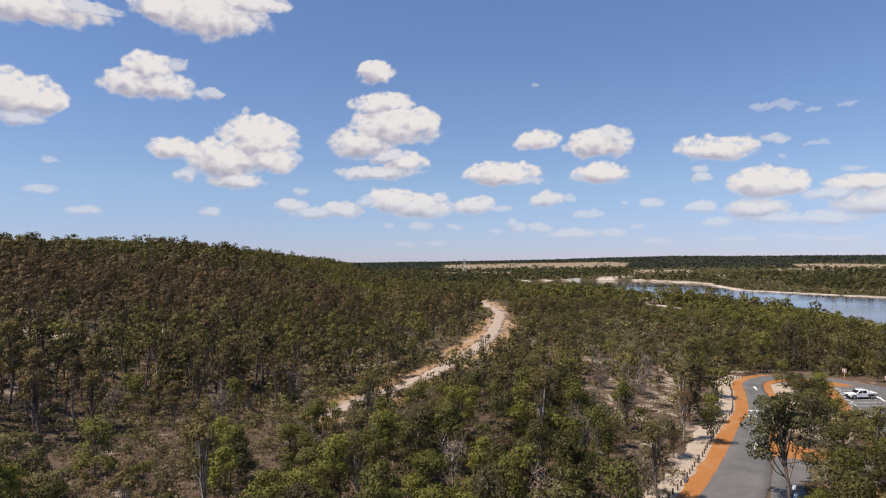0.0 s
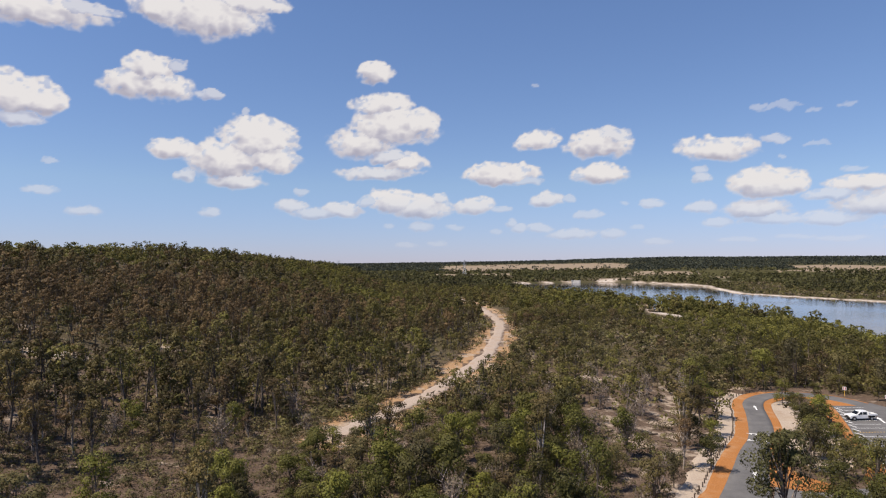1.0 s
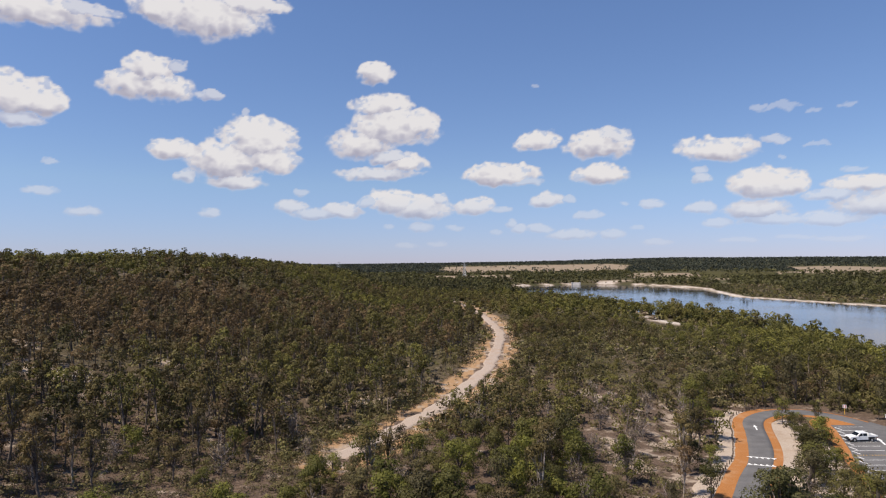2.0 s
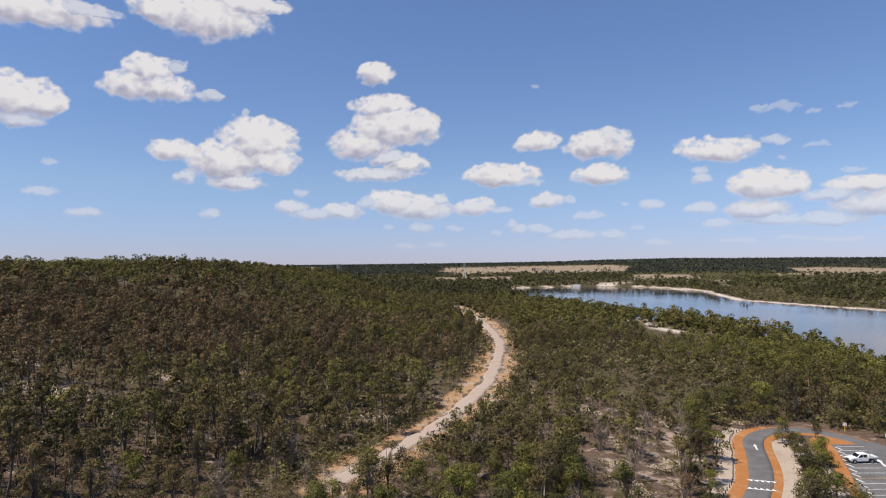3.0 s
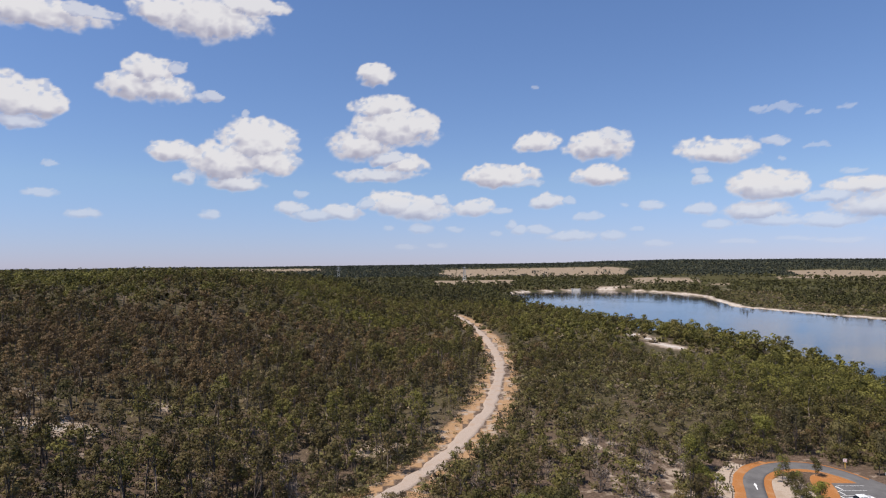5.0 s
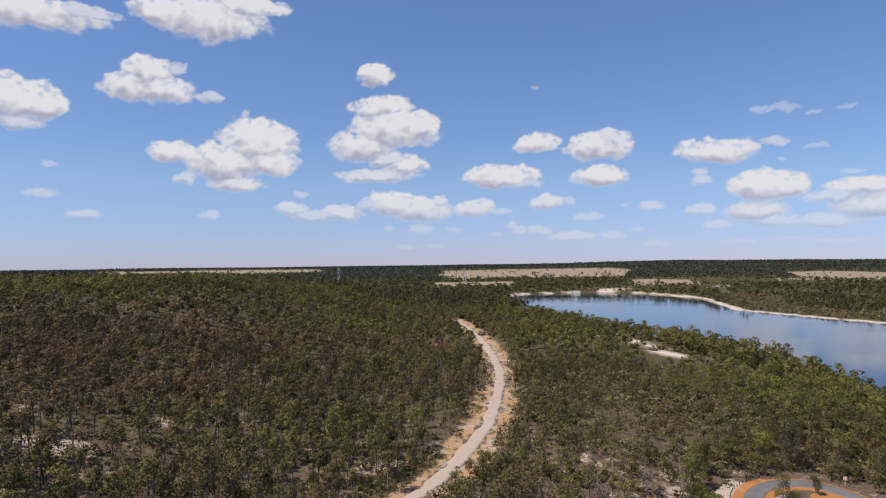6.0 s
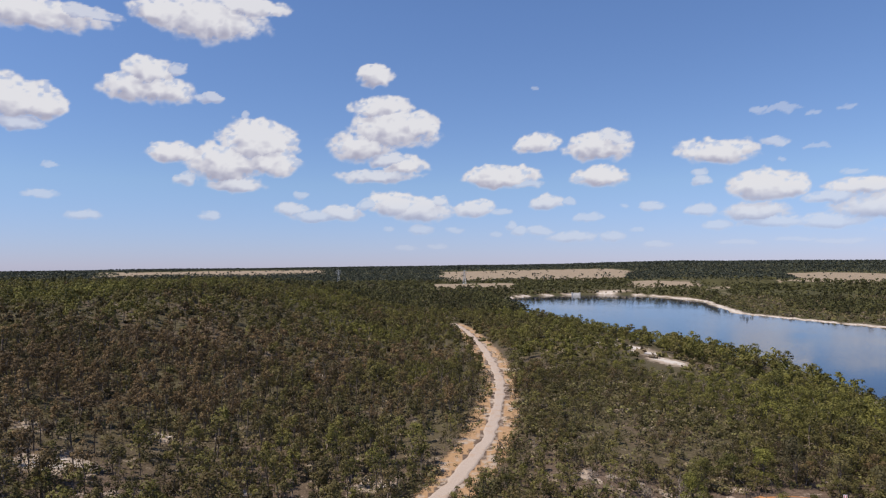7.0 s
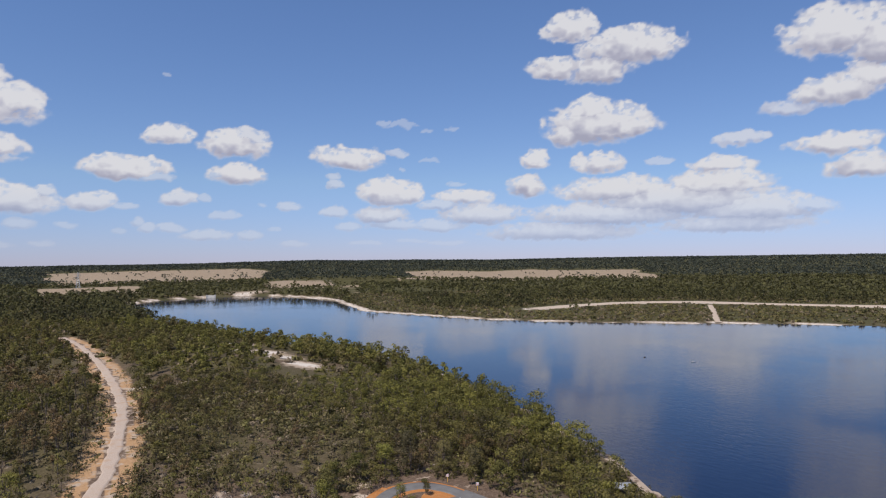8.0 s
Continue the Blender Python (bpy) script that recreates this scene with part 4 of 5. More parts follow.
# where trees stand: a loose grid over the land, thinned by the cover
def places(r0, r1, az0, az1, gap, seed, share=1.0, layer=4):
    rng = np.random.RandomState(seed)
    lo, hi = r1 * min(0, math.sin(radians(az0))), r1 * math.sin(radians(az1))
    gx, gy = np.meshgrid(np.arange(lo, hi, gap), np.arange(r0 * 0.3, r1, gap))
    x = gx.ravel() + (rng.rand(gx.size) - 0.5) * gap * 1.1
    y = gy.ravel() + (rng.rand(gx.size) - 0.5) * gap * 1.1
    r, a = np.hypot(x, y), np.degrees(np.arctan2(x, y))
    ok = (r >= r0) & (r < r1) & (a > az0) & (a < az1)
    x, y = x[ok], y[ok]
    d = cover(x, y)[layer]
    clump = fbm(x / 22, y / 22, 31, 3)
    ok = rng.rand(len(x)) < share * d * np.clip(0.55 + 1.5 * (clump - 0.3), 0.25, 1)
    return x[ok], y[ok], rng


def tone(x, y, rng):
    """How green a tree is: the near hillside browner, the lake side fresher, in drifts."""
    t = 0.42 + 1.4 * (fbm(x / 48, y / 48, 51, 3) - 0.5) + 0.46 * step(x, -5, 60) - 0.34 * step(-x, 0, 50) * (1 - step(y - 0.5 * x, 260, 420))
    t -= 0.45 * clearing(x, y, 58, 185, 42, 60)
    t += 0.30 * step(y - 0.5 * x, 300, 420) * step(-x, -40, 20) + 0.75 * (rng.rand(len(x)) - 0.5)
    return np.clip(t, 0, 1)


def scatter(shape, x, y, z, turn, scale):
    """All copies of one shape as one run of verts and faces."""
    v, f = shape[:2]
    c, s = np.cos(turn), np.sin(turn)
    k = scale[:, None]
    px = (v[None, :, 0] * c[:, None] - v[None, :, 1] * s[:, None]) * k + x[:, None]
    py = (v[None, :, 0] * s[:, None] + v[None, :, 1] * c[:, None]) * k + y[:, None]
    pz = v[None, :, 2] * k * (0.86 + 0.27 * ((x * 7.13 + y * 3.7) % 1.0))[:, None] + z[:, None]
    faces = f[None] + (np.arange(len(x)) * len(v))[:, None, None]
    out = np.stack([px, py, pz], -1).reshape(-1, 3), faces.reshape(-1, f.shape[1])
    if len(shape) < 3:
        return out
    n = shape[2]
    nx = n[None, :, 0] * c[:, None] - n[None, :, 1] * s[:, None]
    ny = n[None, :, 0] * s[:, None] + n[None, :, 1] * c[:, None]
    return *out, np.stack([nx, ny, np.broadcast_to(n[:, 2], nx.shape)], -1).reshape(-1, 3)


def woodland(name, shapes, x, y, rng, scale, label, tint, bark=M_BARK, leaf_mat=M_LEAF_MASS):
    """One mass of trees too many to count."""
    kind = rng.randint(0, len(shapes), len(x))
    turn = rng.rand(len(x)) * 2 * np.pi
    z = height(x, y)
    leaf, wood, tints, shades = [], [], [], []
    shade = rng.rand(len(x))
    for k, (trunk, crown) in enumerate(shapes):
        at = kind == k
        if at.any():
            leaf.append(scatter(crown, x[at], y[at], z[at], turn[at], scale[at]))
            tints.append(np.repeat(tint[at], len(crown[0])))
            shades.append(np.repeat(shade[at], len(crown[0])))
            if trunk is not None:
                wood.append(scatter(trunk, x[at], y[at], z[at], turn[at], scale[at]))
    v, f = joined([q[:2] for q in leaf])
    ob = tagged(new(name, np_mesh(name, v, f, [leaf_mat], normals=np.concatenate([q[2] for q in leaf]), tint=np.concatenate(tints), shade=np.concatenate(shades))), label, "trees", kind="stuff")
    if wood:
        v, f = joined(wood)
        w = new("trunks", np_mesh("trunks", v, f, [bark], smooth=True))
        w.parent = ob
        tagged(w, "grey-brown trunks and limbs", kind="stuff")
    return ob


AZ0, AZ1 = -38.0, 70.0

# far ridges, far bank, middle distance: coarser crowns farther off
def crowns(seed, n, tall, wide, base, clumps, leaves, size, limbs, trunk=True, sides=4):
    out = []
    for k in range(n):
        w, c = tree_shape(seed + k, tall * (0.82 + 0.09 * k), wide * (0.84 + 0.08 * k), base, clumps, leaves, size, sides, limbs)
        out.append((w if trunk else None, c))
    return out


def stature(x, y):
    """Low bush where the gravel track comes round its bend, full height elsewhere."""
    return (1 + 0.2 * step(x, 72, 95)) * (1 - 0.42 * clearing(x, y, 9, 138, 9, 26)) * (1 - 0.35 * clearing(x, y, -28, 82, 13, 18)) * (1 - 0.45 * clearing(x, y, 56, 180, 34, 55)) * (1 - 0.35 * clearing(x, y, 88, 250, 26, 26))


# the two farthest belts carry the haze in their leaf colour
x, y, rng = places(2500, 4750, AZ0, AZ1, 18.5, 100)
woodland("woodland", crowns(500, 4, 6.0, 7, 0.2, 2, 2, 3.3, False, False), x, y, rng, 0.85 + 0.3 * rng.rand(len(x)), "dark forest on the distant ridges, haze put into its grey-green", tone(x, y, rng), leaf_mat=M_LEAF_FAR)
x, y, rng = places(1500, 2500, AZ0, AZ1, 12.5, 101)
woodland("woodland", crowns(510, 4, 6.6, 5.5, 0.2, 3, 2, 2.2, False, False), x, y, rng, 0.7 + 0.5 * rng.rand(len(x)), "dark forest below the ridges, haze put into its grey-green", tone(x, y, rng), leaf_mat=M_LEAF_FAR)
x, y, rng = places(1000, 1500, AZ0, AZ1, 9.6, 102)
woodland("woodland", crowns(520, 4, 7.5, 4.4, 0.2, 4, 5, 1.45, False, False), x, y, rng, 0.65 + 0.6 * rng.rand(len(x)), "grey-green eucalypt woodland beyond the lake", tone(x, y, rng), leaf_mat=M_LEAF_BANK)
x, y, rng = places(620, 1000, AZ0, AZ1, 8.2, 106)
woodland("woodland", crowns(530, 4, 7.8, 3.8, 0.22, 6, 7, 0.95, False, False), x, y, rng, 0.65 + 0.6 * rng.rand(len(x)), "grey-green eucalypt woodland round the lake", tone(x, y, rng), leaf_mat=M_LEAF_BANK)
x, y, rng = places(270, 620, AZ0, AZ1, 5.8, 103)
left = x < 12
for at, shapes, label in ((left, crowns(540, 5, 8.4, 2.9, 0.36, 8, 18, 0.42, False, True, 3), "olive-brown eucalypt woodland on the hillside"),
                          (~left, crowns(550, 5, 6.4, 3.1, 0.14, 9, 21, 0.40, False, False, 3), "dense green eucalypt woodland on the lake shore")):
    woodland("woodland", shapes, x[at], y[at], rng, stature(x[at], y[at]) * (0.62 + 0.46 * rng.rand(at.sum())), label, tone(x[at], y[at], rng))
x, y, rng = places(112, 270, AZ0, AZ1, 3.85, 104)
left = x < 6 + 0.05 * y
LEFT_SHAPES = crowns(560, 6, 8.7, 2.15, 0.40, 12, 31, 0.22, True, True, 3)
RIGHT_SHAPES = crowns(570, 6, 5.9, 2.7, 0.14, 12, 40, 0.215, True, True, 3)
for at, shapes, label in ((left, LEFT_SHAPES, "olive-brown eucalypt woodland with thin grey trunks"), (~left, RIGHT_SHAPES, "bushy green eucalypt woodland on sandy ground")):
    woodland("woodland", shapes, x[at], y[at], rng, stature(x[at], y[at]) * (0.55 + 0.55 * rng.rand(at.sum())), label, tone(x[at], y[at], rng))


def bush_shape(seed, wide, tall, blades, size):
    rng = np.random.RandomState(seed)
    n = 4
    c = np.stack([rng.normal(size=n) * wide * 0.4, rng.normal(size=n) * wide * 0.4, tall * (0.3 + 0.4 * rng.rand(n))], -1)
    return None, sprays(rng, c, np.full(n, wide * 0.5), blades, size, 0.8)


def shrubs(r0, r1, gap, seed, blades, size, grow, share, label, within=None):
    x, y, rng = places(r0, r1, AZ0, AZ1, gap, seed, share, 6)
    if within:
        ok = within(x, y)
        x, y = x[ok], y[ok]
    shapes = [bush_shape(600 + seed + k, 1.3, 1.3, blades, size) for k in range(4)]
    ob = woodland("shrubs", shapes, x, y, rng, grow * (0.5 + 0.8 * rng.rand(len(x)) ** 1.5), label, rng.rand(len(x)))
    ob["category"] = "shrubs"
    ob.data.materials[0] = M_SHRUB


shrubs(30, 112, 1.85, 111, 22, 0.135, 0.9, 0.95, "dry grey-green shrubs between the trees")
shrubs(112, 270, 2.15, 112, 7, 0.27, 1.25, 0.85, "dry grey-green shrubs under the trees")
shrubs(118, 270, 1.5, 114, 8, 0.23, 1.15, 1.0, "low grey-green heath beside the car park", lambda x, y: clearing(x, y, 58, 185, 42, 60) > 0.45)
shrubs(270, 1150, 8.0, 113, 4, 0.9, 1.5, 0.85, "low scrub on the banks of the lake", lambda x, y: x < 290)
shrubs(400, 1100, 5.0, 115, 4, 0.85, 1.35, 0.95, "thick low scrub on the far bank", lambda x, y: (x >= 290) & (lake_side(x, y) < 420))
shrubs(100, 330, 1.35, 116, 5, 0.24, 0.55, 1.0, "dry tufts on the banks of the gravel track", lambda x, y: line_distance(x, y, TRACK) < 9)

shrubs(45, 140, 1.5, 117, 30, 0.115, 0.85, 0.8, "dry brown and olive bushes beside the old track", lambda x, y: (x < 2) & (line_distance(x, y, [(-4, 122), (-12, 106), (-24, 88), (-36, 72), (-50, 56)]) < 22))

shrubs(98, 165, 1.7, 118, 24, 0.15, 1.2, 0.85, "rounded olive bushes crowding the gravel track", lambda x, y: (y < 138) & (line_distance(x, y, TRACK) < 10) & (line_distance(x, y, TRACK) > 2.6))

# the nearest trees, each a thing of its own
def tree_thing(seed, tall, wide, base, clumps, leaves, size, leaf, bark, label):
    (tv, tf), (cv, cf, cn) = tree_shape(seed, tall, wide, base, clumps, leaves, size)
    ob = new("eucalyptus_tree", None)
    tagged(ob, label, "tree", "trees of the near bush")
    for name, v, f, m, soft in (("trunk", tv, tf, bark, None), ("crown", cv, cf, leaf, cn)):
        p = new(name, np_mesh(name, v, f, [m], smooth=True, normals=soft))
        p.parent = ob
    return ob


SENTINEL = tree_thing(760, 9.8, 3.1, 0.34, 26, 230, 0.12, M_LEAF_DARK, M_BARK, "tall dark eucalypt with several stems beside the road")
GREENS = [tree_thing(700 + k, 6.4, 2.5, 0.20, 17, 145, 0.115, M_LEAF_A, M_BARK, "bushy eucalypt with a rounded bright green crown") for k in range(5)]
DULLS = [tree_thing(720 + k, 9.8, 1.9, 0.42, 18, 100, 0.118, M_LEAF_B, M_BARK_PALE if k in (1, 3) else M_BARK, "slender eucalypt with thin olive-brown leaves and bare trunk") for k in range(5)]
x, y, rng = places(30, 112, AZ0, 44, 3.8, 105)
# trees that stand singly: by the road, on the island, on the sandy verge
STANDING = [(32.6, 61.6, 10, 1.05), (45.0, 80.5, 0, 0.9), (49.0, 86.0, 1, 0.95), (51.5, 91.0, 2, 0.95), (53.5, 84.0, 3, 0.66), (48.5, 79.0, 4, 0.85), (55.5, 92.0, 4, 0.6),
            (57.0, 98.5, 0, 0.8), (60.5, 105.5, 1, 0.85), (58.8, 109, 2, 0.5), (52.0, 79.0, 2, 0.7), (41.5, 69.5, 3, 0.9), (43.0, 64.5, 1, 0.85), (47.0, 71.0, 0, 0.9), (62.5, 120.0, 3, 0.7), (70.3, 123.2, 1, 0.55), (54.6, 97.0, 3, 0.5), (56.2, 102.0, 2, 0.5), (58.4, 105.5, 4, 0.5), (60.6, 111.0, 0, 0.5), (61.8, 115.5, 1, 0.45), (51.0, 87.5, 3, 0.6), (63.2, 117.0, 2, 0.4),
            (50.5, 68.5, 4, 0.8), (39.0, 57.0, 0, 0.9), (33.5, 91.0, 6, 0.95), (36.5, 97.5, 5, 1.0), (40.5, 103.5, 7, 0.9), (30.5, 83.0, 8, 0.6), (37.8, 92.5, 3, 0.6), (43.5, 110.5, 2, 0.9), (26.8, 76.0, 1, 0.6),
            (46.5, 121.5, 0, 1.1), (49.5, 127.0, 3, 1.2), (53.0, 134.5, 1, 1.15), (61.5, 138.5, 4, 1.25), (68.0, 138.5, 2, 1.35), (74.5, 137.0, 0, 1.3), (81.0, 133.0, 3, 1.2), (85.5, 126.5, 1, 1.2), (87.0, 118.0, 4, 1.1)]
kinds = GREENS + DULLS + [SENTINEL]
rows = [(px, py, kinds[k], s) for px, py, k, s in STANDING]
keep = np.array([all(math.hypot(px - a, py - b) > 2.2 for px, py, _, _ in rows) and not (0.38 < a / b < 0.56 and b < 72) and not (0.283 < a / b < 0.372 and 66 < b < 113) and not (0.2 < a / b < 0.372 and 88 < b < 118) for a, b in zip(x, y)], bool)
x, y = x[keep], y[keep]
for k in np.argsort(np.hypot(x, y))[:240]:
    family = DULLS if (y[k] > 1.43 * x[k] + 127 and rng.rand() < 0.85) or (x[k] < 38 and rng.rand() < 0.10) else GREENS
    rows.append((x[k], y[k], family[rng.randint(len(family))], (0.55 + 0.55 * rng.rand()) * float(stature(x[k], y[k]))))
# those a little farther off stand as one mass
rest = np.argsort(np.hypot(x, y))[240:]
for far_side, shapes, label in ((True, LEFT_SHAPES, "olive-brown eucalypts with thin trunks behind the near bush"), (False, RIGHT_SHAPES, "bushy green eucalypts behind the near bush")):
    at = rest[(y[rest] > 1.43 * x[rest] + 127) == far_side]
    if len(at):
        woodland("woodland", shapes, x[at], y[at], rng, 0.6 + 0.5 * rng.rand(len(at)), label, tone(x[at], y[at], rng))
used = set()
for px, py, p, s in rows:
    m = pose(px, py, float(height(px, py)), 0, 0, rng.rand() * 360)
    if p.name in used:
        ob = copy_thing(p, m)
    else:
        used.add(p.name)
        ob = p
        ob.matrix_basis = m
    ob.scale = (s * (0.88 + 0.24 * rng.rand()), s * (0.88 + 0.24 * rng.rand()), s * (0.85 + 0.35 * rng.rand()))


# ---- things ----
M_WHITE = plain("white_car_paint", (0.80, 0.80, 0.79), 0.25, 0.03, 2, spec=0.5)
M_GLASS = plain("dark_car_glass", (0.020, 0.024, 0.028), 0.06, 0.1, 2, spec=0.6)
M_RUBBER = plain("tyre_rubber", (0.022, 0.022, 0.023), 0.85, 0.2, 9)
M_STEEL = plain("grey_steel", (0.42, 0.43, 0.44), 0.45, 0.12, 4, metal=0.6)
M_RED = plain("red_sign_paint", (0.50, 0.030, 0.025), 0.5, 0.08, 5)
M_SIGN = plain("white_sign_face", (0.78, 0.77, 0.75), 0.5, 0.05, 5)
M_LAMP_RED = plain("red_lamp_plastic", (0.40, 0.015, 0.012), 0.25, 0.05, 5)
M_LAMP_CLEAR = plain("clear_lamp_plastic", (0.70, 0.72, 0.74), 0.15, 0.05, 5)
M_CONCRETE = plain("pale_concrete", (0.50, 0.47, 0.43), 0.9, 0.22, 0.6)
M_ROOF = plain("grey_roof_steel", (0.30, 0.31, 0.33), 0.5, 0.15, 1.5, metal=0.3)
M_TIMBER = plain("brown_timber", (0.16, 0.11, 0.075), 0.85, 0.25, 5)


def profile(outline, half, mat, name, parent, bevel=0.05, taper=1.0, label=""):
    """A shape drawn from the side (x, z), as wide as 2 * half, narrower at the top by taper, with softened edges."""
    bm = bmesh.new()
    lo, hi = min(z for _, z in outline), max(z for _, z in outline)
    rings = []
    for side in (-1, 1):
        rings.append([bm.verts.new((x, side * half * (1 + (taper - 1) * (z - lo) / (hi - lo)), z)) for x, z in outline])
    bm.faces.new(rings[0])
    bm.faces.new(rings[1][::-1])
    n = len(outline)
    for k in range(n):
        bm.faces.new((rings[0][k], rings[1][k], rings[1][(k + 1) % n], rings[0][(k + 1) % n]))
    bmesh.ops.recalc_face_normals(bm, faces=bm.faces[:])
    bmesh.ops.bevel(bm, geom=bm.edges[:], offset=bevel, segments=2, affect="EDGES", clamp_overlap=True)
    return part(name, bm, mat, parent, label)


def utility_truck():
    ob = tagged(new("utility_truck", None), "white crew-cab utility truck with a flat tray, parked in a bay", "truck")
    body = profile([(-2.62, 0.42), (-2.66, 0.78), (-2.50, 1.00), (-1.35, 1.10), (0.98, 1.10), (0.98, 0.42), (-1.25, 0.40), (-1.38, 0.72), (-1.75, 0.86), (-2.12, 0.72), (-2.25, 0.40)], 0.90, M_WHITE, "body", ob)
    cabin = profile([(-1.38, 1.06), (-0.62, 1.70), (-0.30, 1.78), (0.70, 1.78), (0.93, 1.66), (0.98, 1.06)], 0.86, M_WHITE, "cabin", ob, 0.05, 0.82)
    for side in (-1, 1):
        for x0, x1 in ((-0.98, -0.14), (-0.04, 0.74)):
            bm = bmesh.new()
            top = -0.46 if x0 < -0.5 else x0 + 0.02
            quad = [(x0, side * 0.865, 1.14), (x1, side * 0.865, 1.14), (x1, side * 0.765, 1.62), (top, side * 0.765, 1.62)]
            f = bm.faces.new([bm.verts.new(q) for q in quad])
            bmesh.ops.solidify(bm, geom=[f], thickness=0.02 * side)
            part("side_window", bm, M_GLASS, cabin, "dark side window")
        part("door_mirror", box(bmesh.new(), -0.98, side * 0.93 - 0.10, 1.10, -0.84, side * 0.93 + 0.10, 1.28, 0.03), M_RUBBER, cabin, "black door mirror")
        part("headlight", box(bmesh.new(), -2.66, side * 0.66 - 0.17, 0.74, -2.46, side * 0.66 + 0.17, 0.90, 0.03), M_LAMP_CLEAR, body, "clear headlight")
        part("tail_light", box(bmesh.new(), 2.76, side * 0.72 - 0.14, 0.72, 2.82, side * 0.72 + 0.14, 0.84, 0.01), M_LAMP_RED, ob, "red tail light")
    bm = bmesh.new()
    f = bm.faces.new([bm.verts.new(q) for q in ((-1.27, -0.74, 1.18), (-1.27, 0.74, 1.18), (-0.68, 0.66, 1.68), (-0.68, -0.66, 1.68))])
    bmesh.ops.solidify(bm, geom=[f], thickness=0.03)
    part("windscreen", bm, M_GLASS, cabin, "dark raked windscreen")
    part("front_bumper", box(bmesh.new(), -2.76, -0.86, 0.42, -2.56, 0.86, 0.66, 0.05), M_RUBBER, ob, "dark front bumper")
    part("grille", box(bmesh.new(), -2.69, -0.45, 0.70, -2.60, 0.45, 0.92, 0.02), M_RUBBER, body, "black grille")
    part("tray", box(bmesh.new(), 1.04, -0.93, 0.90, 2.80, 0.93, 0.98, 0.01), M_STEEL, ob, "flat steel tray floor")
    for side in (-1, 1):
        part("tray_side", box(bmesh.new(), 1.04, side * 0.93 - 0.02, 0.98, 2.80, side * 0.93 + 0.02, 1.24, 0.008), M_WHITE, ob, "white drop side of the tray")
    part("tailboard", box(bmesh.new(), 2.78, -0.93, 0.98, 2.82, 0.93, 1.24, 0.008), M_WHITE, ob)
    part("headboard", box(bmesh.new(), 1.03, -0.88, 0.98, 1.08, 0.88, 1.72, 0.01), M_WHITE, ob, "white headboard behind the cab")
    part("chassis", box(bmesh.new(), 0.90, -0.42, 0.52, 2.70, 0.42, 0.90, 0.02), M_RUBBER, ob, "dark chassis frame")
    for wx in (-1.75, 1.68):
        for side in (-1, 1):
            tyre = part("wheel", rod(bmesh.new(), (wx, side * 0.68, 0.37), (wx, side * 0.90, 0.37), 0.37, sides=20), M_RUBBER, ob, "black tyre")
            part("rim", rod(bmesh.new(), (wx, side * 0.89, 0.37), (wx, side * 0.915, 0.37), 0.23, 0.20, sides=14), M_STEEL, tyre, "silver wheel rim")
    return ob


truck = utility_truck()
truck.matrix_basis = pose(69.2, 108.2, ROAD_Z + 0.118, 0, 0, 3)
truck.scale = (0.86, 0.86, 0.86)


def road_sign(x, y, kind, turn):
    z = float(height(x, y))
    ob = tagged(new("road_sign", None), "white round sign with a red ring on a yellow post" if kind == "round" else "white square warning board with red shapes on an orange post", "sign", "signs by the road")
    tall = 1.25 if kind == "round" else 1.55
    part("post", rod(bmesh.new(), (0, 0, -0.3), (0, 0, tall), 0.055, 0.055, 10), M_YELLOW, ob, "yellow painted post")
    if kind == "round":
        disc = part("board", rod(bmesh.new(), (0, -0.05, tall), (0, -0.075, tall), 0.33, sides=28), M_SIGN, ob, "white round sign face")
        ring = bmesh.new()
        a = [ring.verts.new((math.cos(k * 0.2244) * r, -0.082, tall + math.sin(k * 0.2244) * r)) for r in (0.24, 0.31) for k in range(28)]
        for k in range(28):
            ring.faces.new((a[k], a[(k + 1) % 28], a[28 + (k + 1) % 28], a[28 + k]))
        part("ring", ring, M_RED, disc, "red ring")
        part("bar", rod(bmesh.new(), (-0.19, -0.084, tall + 0.19), (0.19, -0.084, tall - 0.19), 0.03, sides=6), M_RED, disc, "red slash")
    else:
        board = part("board", box(bmesh.new(), -0.33, -0.085, tall - 0.33, 0.33, -0.055, tall + 0.33, 0.01), M_SIGN, ob, "white square board")
        for k in (-1, 1):
            bm = bmesh.new()
            f = bm.faces.new([bm.verts.new((k * 0.16 + u, -0.091, tall + v)) for u, v in ((-0.10, -0.24), (0.10, -0.24), (0.04, 0.0), (0.10, 0.24), (-0.10, 0.24), (-0.04, 0.0))])
            part("mark", bm, M_RED, board, "red angled mark")
    ob.matrix_basis = pose(x, y, z, 0, 0, turn)
    return ob


road_sign(23.9, 64.6, "round", 20)
road_sign(78.6, 127.6, "board", -25)
road_sign(81.2, 119.2, "board", -25)


